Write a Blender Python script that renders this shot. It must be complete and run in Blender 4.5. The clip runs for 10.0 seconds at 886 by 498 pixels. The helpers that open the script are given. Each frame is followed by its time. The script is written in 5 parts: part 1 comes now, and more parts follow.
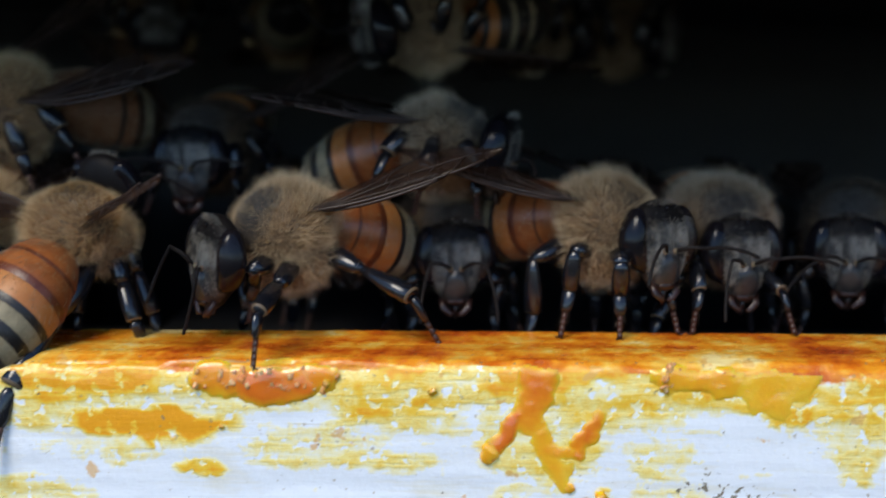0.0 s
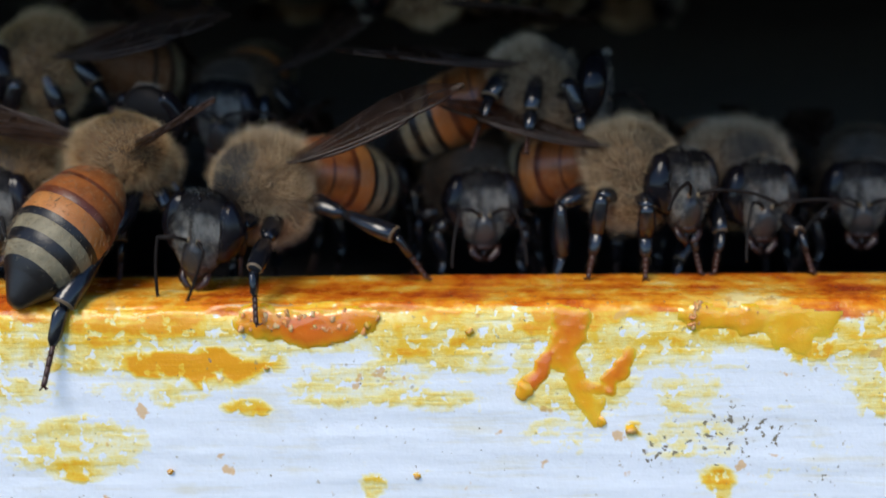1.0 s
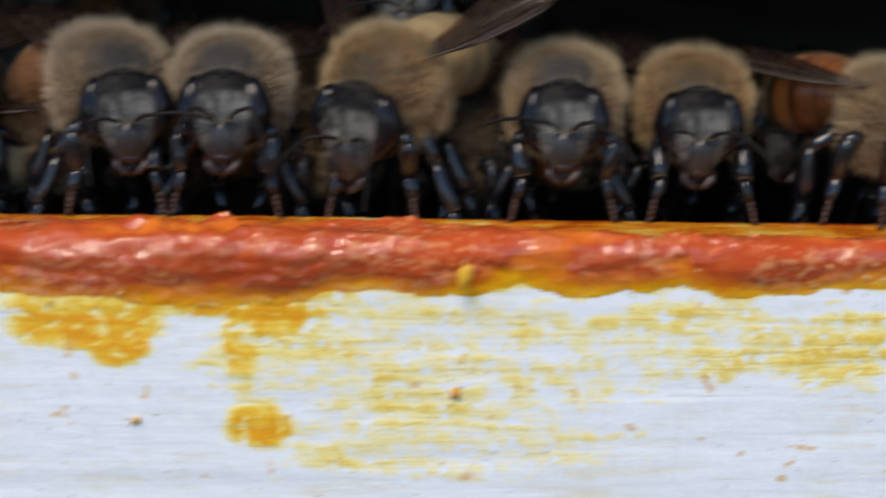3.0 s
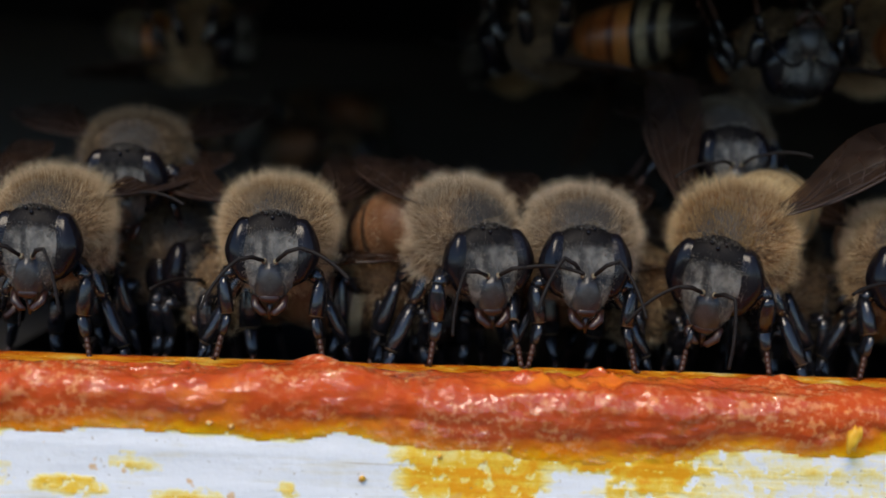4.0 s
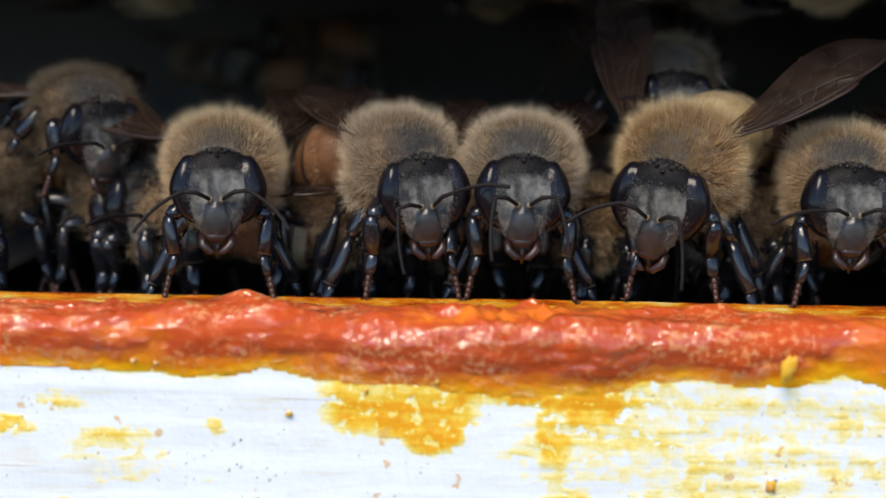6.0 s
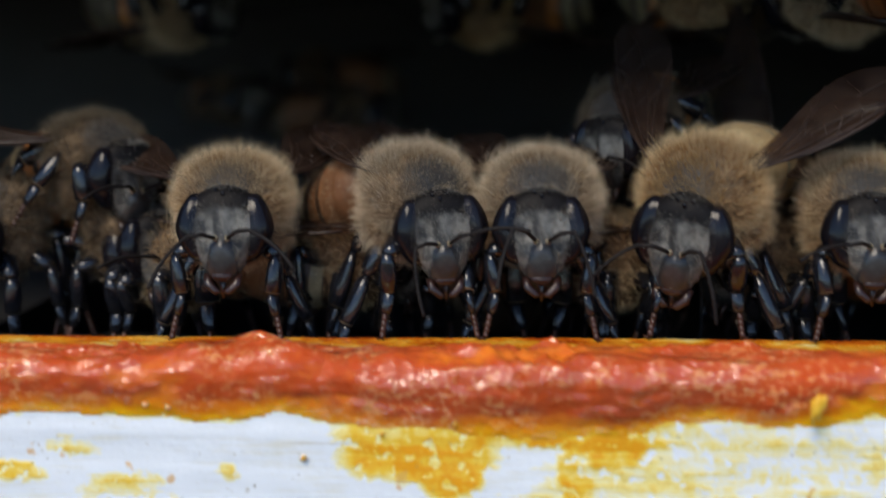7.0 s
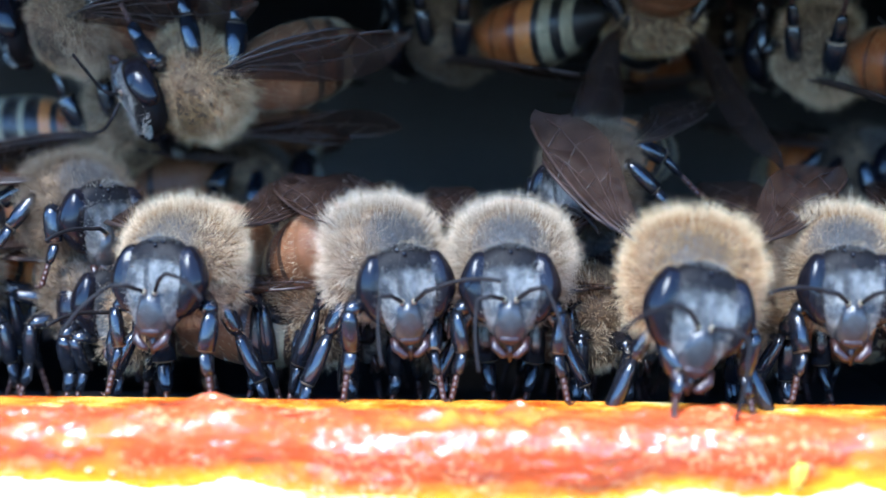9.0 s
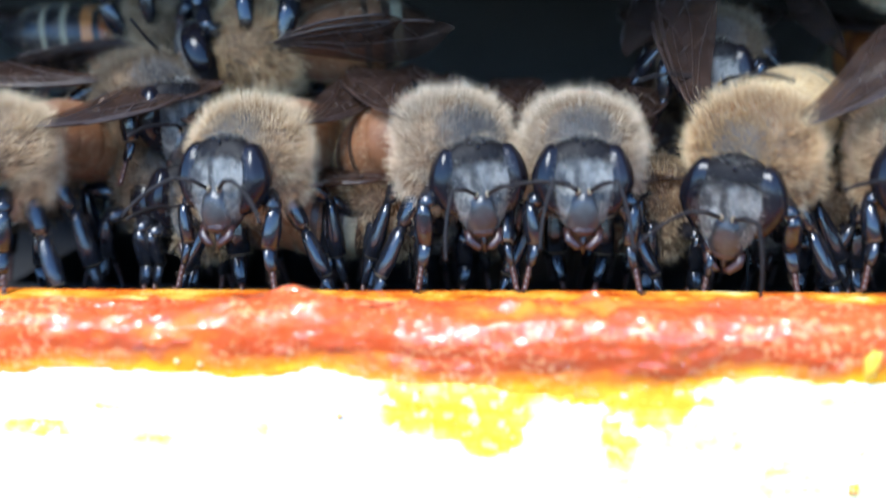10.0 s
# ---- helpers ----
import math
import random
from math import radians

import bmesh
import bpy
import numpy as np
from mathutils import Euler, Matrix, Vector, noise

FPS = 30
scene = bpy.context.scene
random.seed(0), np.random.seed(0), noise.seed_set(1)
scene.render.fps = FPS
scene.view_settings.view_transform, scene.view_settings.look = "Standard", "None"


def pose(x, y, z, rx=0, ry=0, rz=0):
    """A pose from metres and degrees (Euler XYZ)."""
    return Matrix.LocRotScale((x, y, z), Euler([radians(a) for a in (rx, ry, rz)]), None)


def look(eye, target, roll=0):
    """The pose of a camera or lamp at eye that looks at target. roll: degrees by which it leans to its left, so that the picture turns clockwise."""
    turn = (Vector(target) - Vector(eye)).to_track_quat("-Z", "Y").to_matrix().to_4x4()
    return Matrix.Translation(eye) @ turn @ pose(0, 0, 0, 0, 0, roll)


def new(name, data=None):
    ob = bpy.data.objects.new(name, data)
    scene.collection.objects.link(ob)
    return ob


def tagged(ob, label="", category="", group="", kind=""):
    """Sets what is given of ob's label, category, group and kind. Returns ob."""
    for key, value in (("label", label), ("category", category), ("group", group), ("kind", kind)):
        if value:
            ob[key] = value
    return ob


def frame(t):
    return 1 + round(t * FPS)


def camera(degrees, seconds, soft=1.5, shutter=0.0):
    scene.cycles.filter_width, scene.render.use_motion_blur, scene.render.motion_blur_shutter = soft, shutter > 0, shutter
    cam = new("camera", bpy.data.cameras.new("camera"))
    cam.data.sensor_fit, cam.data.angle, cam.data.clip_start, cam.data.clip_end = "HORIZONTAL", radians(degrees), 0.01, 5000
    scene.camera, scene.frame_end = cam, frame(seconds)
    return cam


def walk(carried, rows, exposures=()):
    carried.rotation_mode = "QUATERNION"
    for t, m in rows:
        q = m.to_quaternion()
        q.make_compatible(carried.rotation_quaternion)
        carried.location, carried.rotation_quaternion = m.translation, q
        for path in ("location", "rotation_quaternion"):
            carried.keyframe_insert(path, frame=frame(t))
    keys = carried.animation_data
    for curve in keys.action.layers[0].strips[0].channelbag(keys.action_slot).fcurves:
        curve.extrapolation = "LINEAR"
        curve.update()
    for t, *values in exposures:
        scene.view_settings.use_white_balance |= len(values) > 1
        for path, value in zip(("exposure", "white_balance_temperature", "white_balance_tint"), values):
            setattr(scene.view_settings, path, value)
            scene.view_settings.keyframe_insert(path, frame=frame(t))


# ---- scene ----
# the camera: a phone held about five centimetres in front of the hive's rim
cam = camera(40, 10.0, soft=1.6, shutter=0.35)
cam.data.dof.use_dof = True
cam.data.dof.focus_distance = 0.0552
cam.data.dof.aperture_fstop = 31.0
MM = 0.001


def aim(x, y, z, yaw, pitch, roll):
    """Camera pose from millimetres and degrees: yaw to the left of +y, pitch up, roll to the left."""
    return pose(x * MM, y * MM, z * MM, 90 + pitch, 0, yaw) @ pose(0, 0, 0, 0, 0, roll)


PATH = [
    (0, 69.79, -52.08, 12.63, 1.70, -8.40, 0.02),
    (0.2, 69.10, -52.70, 12.40, 2.21, -8.78, -0.10),
    (0.5, 68.06, -53.29, 12.18, 0.94, -9.85, -0.30),
    (0.6, 67.78, -53.37, 12.30, 0.64, -10.83, -0.31),
    (0.8, 67.50, -53.90, 12.40, 0.40, -10.97, -0.43),
    (1, 67.39, -54.23, 12.39, 0.83, -10.39, -0.55),
    (1.2, 67.30, -54.20, 12.40, 0.59, -9.63, -0.53),
    (1.5, 65.98, -54.23, 12.39, 0.45, -9.02, -0.46),
    (1.7, 61.90, -52.40, 11.80, 1.63, -8.84, -0.86),
    (1.8, 59.49, -50.85, 11.57, 1.51, -8.09, -1.11),
    (1.9, 57.70, -49.50, 11.50, 1.91, -7.68, -0.97),
    (2, 55.72, -48.92, 11.47, 3.02, -7.06, -0.62),
    (2.2, 48.91, -49.07, 10.78, 3.20, -6.35, -0.45),
    (3.3, 0.54, -50.74, 9.68, -5.07, -12.18, 1.84),
    (3.4, -1.30, -50.70, 9.90, -4.13, -11.02, 1.70),
    (3.5, -2.61, -50.52, 10.20, -3.41, -9.93, 1.55),
    (3.7, -4.20, -50.40, 10.80, -2.28, -8.02, 1.94),
    (4, -4.85, -50.34, 11.20, -1.94, -5.82, 2.19),
    (4.2, -4.70, -50.20, 11.10, -3.37, -6.00, 2.12),
    (4.3, -4.50, -50.10, 11.00, -3.26, -6.61, 2.10),
    (4.5, -4.30, -50.08, 10.86, -2.23, -7.26, 1.92),
    (4.7, -4.30, -50.10, 10.90, -2.20, -8.23, 1.80),
    (5, -4.32, -50.16, 10.86, -2.15, -7.99, 1.58),
    (5.2, -3.32, -49.44, 10.30, -2.51, -8.37, 1.40),
    (6.3, 1.09, -49.32, 11.76, 1.17, -10.63, 0.54),
    (6.5, 1.33, -49.25, 11.57, 1.29, -11.70, 0.36),
    (6.7, 1.20, -49.00, 11.60, 0.70, -11.58, 0.20),
    (6.8, 1.10, -48.80, 11.60, 0.41, -10.68, 0.15),
    (7, 0.88, -48.12, 11.55, 1.63, -7.88, 0.07),
    (7.2, 0.60, -47.20, 11.50, 2.01, -7.01, 0.27),
    (7.5, 0.27, -46.07, 11.36, 2.01, -5.90, 0.65),
    (7.7, 0.90, -45.80, 11.20, 2.17, -5.64, 0.67),
    (8, 1.95, -45.74, 11.10, 1.82, -3.60, 0.64),
    (8.2, 1.20, -45.70, 11.10, 2.10, -4.64, 0.56),
    (8.3, 0.60, -45.70, 11.10, 2.39, -4.41, 0.51),
    (8.5, -0.22, -45.75, 11.12, 2.25, -5.17, 0.42),
    (8.6, 0.00, -45.80, 11.10, 2.48, -6.54, 0.39),
    (8.7, 0.60, -45.80, 11.20, 2.65, -7.43, 0.40),
    (8.8, 1.30, -45.80, 11.30, 1.97, -7.01, 0.39),
    (9, 2.17, -45.84, 11.44, 1.47, -5.37, 0.35),
    (9.2, 1.90, -45.70, 11.50, 2.23, -6.32, 0.24),
    (9.5, 1.14, -45.55, 11.53, 2.33, -7.59, -0.08),
    (9.7, 0.70, -45.70, 11.60, 3.16, -8.95, -0.21),
    (9.8, 0.60, -45.90, 11.60, 3.29, -8.85, -0.23),
    (10, 0.36, -46.37, 11.76, 2.93, -10.70, -0.30),
]
EXPOSURES = [(0.0, -0.08, 6050, 8), (0.6, -0.02, 6050, 8), (1.0, -0.1, 6050, 8), (1.5, -0.12, 6050, 8), (2.2, -0.1, 6050, 8), (3.3, -0.25, 6650, 11), (3.6, -0.3, 6650, 11), (4.0, -0.2, 6650, 11), (4.4, 0.33, 6600, 11),
             (5.2, 0.3, 6600, 11), (6.5, 0.08, 6550, 9), (7.0, -0.12, 6450, 9), (7.5, 0.55, 5900, 7), (8.0, 1.7, 5000, 6), (8.5, 2.1, 4750, 7), (9.0, 1.85, 4750, 7), (9.5, 1.8, 4800, 7), (10.0, 1.5, 5150, 6)]
walk(cam, [(t, aim(*row)) for t, *row in PATH], EXPOSURES)

# daylight: a high bright overcast sky in front of the hive, with a wide soft sun
world = bpy.data.worlds.new("sky")
scene.world = world
world.use_nodes = True
sky = world.node_tree.nodes.new("ShaderNodeTexSky")
sky.sky_type, sky.sun_disc = "NISHITA", False
sky.sun_elevation, sky.sun_rotation = radians(50), radians(206)
sky.ozone_density, sky.dust_density, sky.altitude = 3.0, 0.3, 1200.0
world.node_tree.links.new(sky.outputs["Color"], world.node_tree.nodes["Background"].inputs["Color"])
world.node_tree.nodes["Background"].inputs["Strength"].default_value = 0.215
sun = new("sun", bpy.data.lights.new("sun", "SUN"))
sun.data.energy, sun.data.angle, sun.data.color = 3.3, radians(30), (1.0, 0.87, 0.70)
sun.matrix_world = look((-0.49, -1.0, 1.32), (0, 0, 0))


# ---- materials ----
def nodes(name):
    m = bpy.data.materials.new(name)
    m.use_nodes = True
    t = m.node_tree
    return m, t, t.nodes["Principled BSDF"]


def setv(node, **kw):
    for k, v in kw.items():
        node.inputs[k.replace("_", " ")].default_value = v


def noise_node(t, scale, detail=4.0, rough=0.6, vec=None):
    n = t.nodes.new("ShaderNodeTexNoise")
    setv(n, Scale=scale, Detail=detail, Roughness=rough)
    if vec is not None:
        t.links.new(vec, n.inputs["Vector"])
    return n.outputs["Fac"]


def coords(t, scale=(1, 1, 1)):
    c = t.nodes.new("ShaderNodeTexCoord")
    m = t.nodes.new("ShaderNodeMapping")
    m.inputs["Scale"].default_value = scale
    t.links.new(c.outputs["Object"], m.inputs["Vector"])
    return m.outputs["Vector"]


def ramp(t, fac, stops):
    r = t.nodes.new("ShaderNodeValToRGB")
    r.color_ramp.elements.remove(r.color_ramp.elements[0])
    for n, (pos, col) in enumerate(stops):
        e = r.color_ramp.elements[0] if n == 0 else r.color_ramp.elements.new(pos)
        e.position, e.color = pos, (*col, 1) if len(col) == 3 else col
    t.links.new(fac, r.inputs["Fac"])
    return r.outputs["Color"]


def mix(t, fac, a, b):
    m = t.nodes.new("ShaderNodeMix")
    m.data_type = "RGBA"
    for sock, val in ((m.inputs[0], fac), (m.inputs[6], a), (m.inputs[7], b)):
        if isinstance(val, (int, float)):
            sock.default_value = val
        elif isinstance(val, tuple):
            sock.default_value = (*val, 1)
        else:
            t.links.new(val, sock)
    return m.outputs[2]


def maths(t, op, a, b=0.0, c=0.0):
    m = t.nodes.new("ShaderNodeMath")
    m.operation = op
    for sock, val in zip(m.inputs, (a, b, c)):
        if isinstance(val, (int, float)):
            sock.default_value = val
        else:
            t.links.new(val, sock)
    return m.outputs[0]


def step(t, val, lo, hi):
    m = t.nodes.new("ShaderNodeMapRange")
    m.interpolation_type = "SMOOTHSTEP"
    setv(m, From_Min=lo, From_Max=hi)
    t.links.new(val, m.inputs["Value"])
    return m.outputs["Result"]


def bump(t, bsdf, height, strength, distance):
    b = t.nodes.new("ShaderNodeBump")
    setv(b, Strength=strength, Distance=distance)
    t.links.new(height, b.inputs["Height"])
    t.links.new(b.outputs["Normal"], bsdf.inputs["Normal"])


def coat(t, bsdf, height, strength, distance, rough=0.06, ior=1.7):
    """A wet clear skin with its own sharper ripples."""
    setv(bsdf, Coat_Weight=1.0, Coat_Roughness=rough, Coat_IOR=ior)
    b = t.nodes.new("ShaderNodeBump")
    setv(b, Strength=strength, Distance=distance)
    t.links.new(height, b.inputs["Height"])
    t.links.new(b.outputs["Normal"], bsdf.inputs["Coat Normal"])


def attr(t, name):
    a = t.nodes.new("ShaderNodeAttribute")
    a.attribute_name = name
    return a.outputs["Fac"]


def chitin(name, lo, hi, rough=0.3, spec=0.5, scale=900, dots=0.35):
    """Insect shell: two close tones in fine mottling, with a fine pitted relief."""
    m, t, b = nodes(name)
    v = coords(t)
    n = noise_node(t, scale, 5, 0.65, v)
    t.links.new(ramp(t, n, [(0.3, lo), (0.7, hi)]), b.inputs["Base Color"])
    f = noise_node(t, 9000, 2, 0.5, v)
    t.links.new(maths(t, "MULTIPLY_ADD", n, 0.25, rough - 0.1), b.inputs["Roughness"])
    setv(b, Specular_IOR_Level=spec)
    bump(t, b, f, dots, 0.00003)
    return m


def hair_material(name, root, tip):
    m, t, b = nodes(name)
    g = t.nodes.new("ShaderNodeNewGeometry")
    n = g.outputs["Random Per Island"]
    k = maths(t, "ADD", attr(t, "along"), maths(t, "MULTIPLY_ADD", n, 0.5, -0.25))
    col = ramp(t, k, [(0.05, root), (0.5, tuple(0.45 * p + 0.55 * q for p, q in zip(root, tip))), (1.0, tip)])
    t.links.new(col, b.inputs["Base Color"])
    setv(b, Roughness=0.55, Specular_IOR_Level=0.35)
    tr = t.nodes.new("ShaderNodeBsdfTranslucent")
    t.links.new(col, tr.inputs["Color"])
    mx = t.nodes.new("ShaderNodeMixShader")
    mx.inputs[0].default_value = 0.4
    t.links.new(b.outputs[0], mx.inputs[1])
    t.links.new(tr.outputs[0], mx.inputs[2])
    t.links.new(mx.outputs[0], t.nodes["Material Output"].inputs["Surface"])
    return m


SKIN = chitin("dark_shell", (0.008, 0.006, 0.005), (0.024, 0.018, 0.014), 0.34, 0.5, 900, 0.2)


def make_thorax():
    """Dark shell, glossy on the bare disc of the back, elsewhere under a felt of tan down."""
    m, t, b = nodes("thorax_shell")
    v = coords(t)
    n = noise_node(t, 2600, 4, 0.65, v)
    felt = ramp(t, n, [(0.35, (0.05, 0.03, 0.015)), (0.65, (0.19, 0.125, 0.065))])
    bald = attr(t, "bald")
    t.links.new(mix(t, bald, felt, (0.020, 0.019, 0.019)), b.inputs["Base Color"])
    t.links.new(maths(t, "MULTIPLY_ADD", bald, -0.26, 0.9), b.inputs["Roughness"])
    bump(t, b, noise_node(t, 6000, 2, 0.5, v), 0.3, 0.00004)
    return m


THORAX = make_thorax()


def make_face():
    """Grey pitted face shell that turns black and bare towards the crown."""
    m, t, b = nodes("face_shell")
    v = coords(t)
    n = noise_node(t, 1300, 5, 0.65, v)
    big = noise_node(t, 420, 3, 0.5, v)
    grey = ramp(t, maths(t, "MULTIPLY_ADD", n, 0.7, maths(t, "MULTIPLY", big, 0.3)), [(0.36, (0.008, 0.008, 0.008)), (0.48, (0.034, 0.033, 0.031)), (0.62, (0.18, 0.174, 0.155))])
    t.links.new(mix(t, attr(t, "crown"), grey, (0.006, 0.005, 0.005)), b.inputs["Base Color"])
    t.links.new(maths(t, "MULTIPLY_ADD", n, 0.3, 0.40), b.inputs["Roughness"])
    t.links.new(maths(t, "MULTIPLY_ADD", attr(t, "crown"), -0.22, 0.34), b.inputs["Specular IOR Level"])
    bump(t, b, maths(t, "MULTIPLY_ADD", noise_node(t, 7000, 2, 0.5, v), 0.3, n), 0.5, 0.00006)
    return m


FACE = make_face()
BLACK = chitin("black_shell", (0.006, 0.005, 0.005), (0.016, 0.013, 0.012), 0.34, 0.4, 1200)
LEG = chitin("leg_shell", (0.004, 0.005, 0.008), (0.010, 0.010, 0.013), 0.17, 0.65, 1500)
FEELER = chitin("feeler_shell", (0.005, 0.004, 0.004), (0.014, 0.011, 0.010), 0.6, 0.2, 2500)
FOOT = chitin("foot_shell", (0.018, 0.007, 0.005), (0.065, 0.022, 0.012), 0.35, 0.5, 1500)
JOINT = chitin("joint_shell", (0.08, 0.05, 0.027), (0.19, 0.135, 0.075), 0.45, 0.4, 1500)
AMBER = chitin("amber_shell", (0.16, 0.045, 0.010), (0.34, 0.11, 0.026), 0.3, 0.5, 900)
TAWNY = chitin("tawny_shell", (0.085, 0.036, 0.014), (0.19, 0.085, 0.036), 0.5, 0.3, 700)
RUST = chitin("rust_shell", (0.06, 0.012, 0.004), (0.14, 0.035, 0.01), 0.34, 0.5, 700)
UMBER = chitin("umber_shell", (0.018, 0.009, 0.005), (0.055, 0.028, 0.015), 0.4, 0.4, 700)
HONEY = chitin("honey_shell", (0.33, 0.11, 0.022), (0.47, 0.19, 0.05), 0.38, 0.45, 500)
BUFF = chitin("buff_shell", (0.30, 0.20, 0.09), (0.46, 0.34, 0.18), 0.42, 0.4, 600)
TAN = chitin("tan_shell", (0.15, 0.125, 0.075), (0.29, 0.245, 0.15), 0.5, 0.3, 1400)
SHIELD = chitin("face_shield", (0.008, 0.008, 0.009), (0.045, 0.043, 0.042), 0.3, 0.5, 1500)
SOCKET = chitin("socket_shell", (0.10, 0.06, 0.04), (0.26, 0.17, 0.12), 0.4, 0.4, 1500)
MOUTH = chitin("mouth_shell", (0.010, 0.005, 0.004), (0.042, 0.015, 0.010), 0.3, 0.5, 1500)


def make_eye():
    m, t, b = nodes("compound_eye")
    v = coords(t)
    n = noise_node(t, 500, 3, 0.5, v)
    t.links.new(ramp(t, n, [(0.3, (0.003, 0.003, 0.005)), (0.75, (0.012, 0.010, 0.012))]), b.inputs["Base Color"])
    setv(b, Roughness=0.2, Specular_IOR_Level=0.26)
    vo = t.nodes.new("ShaderNodeTexVoronoi")
    setv(vo, Scale=26000)
    t.links.new(v, vo.inputs["Vector"])
    bump(t, b, vo.outputs["Distance"], 0.12, 0.00001)
    return m


EYE = make_eye()
FUR = {
    "tan": hair_material("tan_fur", (0.28, 0.15, 0.055), (0.90, 0.74, 0.48)),
    "gold": hair_material("golden_fur", (0.29, 0.11, 0.014), (0.91, 0.74, 0.44)),
    "grey": hair_material("grey_fur", (0.21, 0.13, 0.065), (0.86, 0.72, 0.51)),
    # for leg bristles, and for bees behind with shade put into their fur
    "dark": hair_material("dark_and_shaded_fur", (0.03, 0.022, 0.016), (0.13, 0.10, 0.07)),
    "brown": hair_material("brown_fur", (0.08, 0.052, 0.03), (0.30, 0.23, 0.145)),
    "down": hair_material("short_down", (0.06, 0.05, 0.042), (0.26, 0.23, 0.195)),
    "tan_down": hair_material("tan_down", (0.11, 0.068, 0.034), (0.46, 0.34, 0.20)),
    "gold_down": hair_material("golden_down", (0.15, 0.07, 0.016), (0.55, 0.36, 0.15)),
    "ash": hair_material("ashen_fuzz", (0.09, 0.085, 0.075), (0.50, 0.47, 0.40)),
    "pale": hair_material("pale_fur", (0.2, 0.15, 0.09), (0.5, 0.42, 0.28)),
}


def make_wing():
    m, t, b = nodes("wing_membrane")
    v = coords(t)
    n = noise_node(t, 700, 4, 0.6, v)
    t.links.new(ramp(t, n, [(0.3, (0.045, 0.028, 0.022)), (0.7, (0.12, 0.08, 0.062))]), b.inputs["Base Color"])
    setv(b, Roughness=0.28, Specular_IOR_Level=0.6)
    bump(t, b, noise_node(t, 2500, 3, 0.6, v), 0.4, 0.00004)
    tr = t.nodes.new("ShaderNodeBsdfTransparent")
    setv(tr, Color=(0.68, 0.62, 0.57, 1))
    mx = t.nodes.new("ShaderNodeMixShader")
    t.links.new(maths(t, "MULTIPLY_ADD", n, 0.26, 0.06), mx.inputs[0])
    t.links.new(tr.outputs[0], mx.inputs[1])
    t.links.new(b.outputs[0], mx.inputs[2])
    t.links.new(mx.outputs[0], t.nodes["Material Output"].inputs["Surface"])
    return m


WING = make_wing()
VEIN = chitin("wing_vein", (0.014, 0.009, 0.007), (0.045, 0.025, 0.017), 0.4, 0.4, 1500)


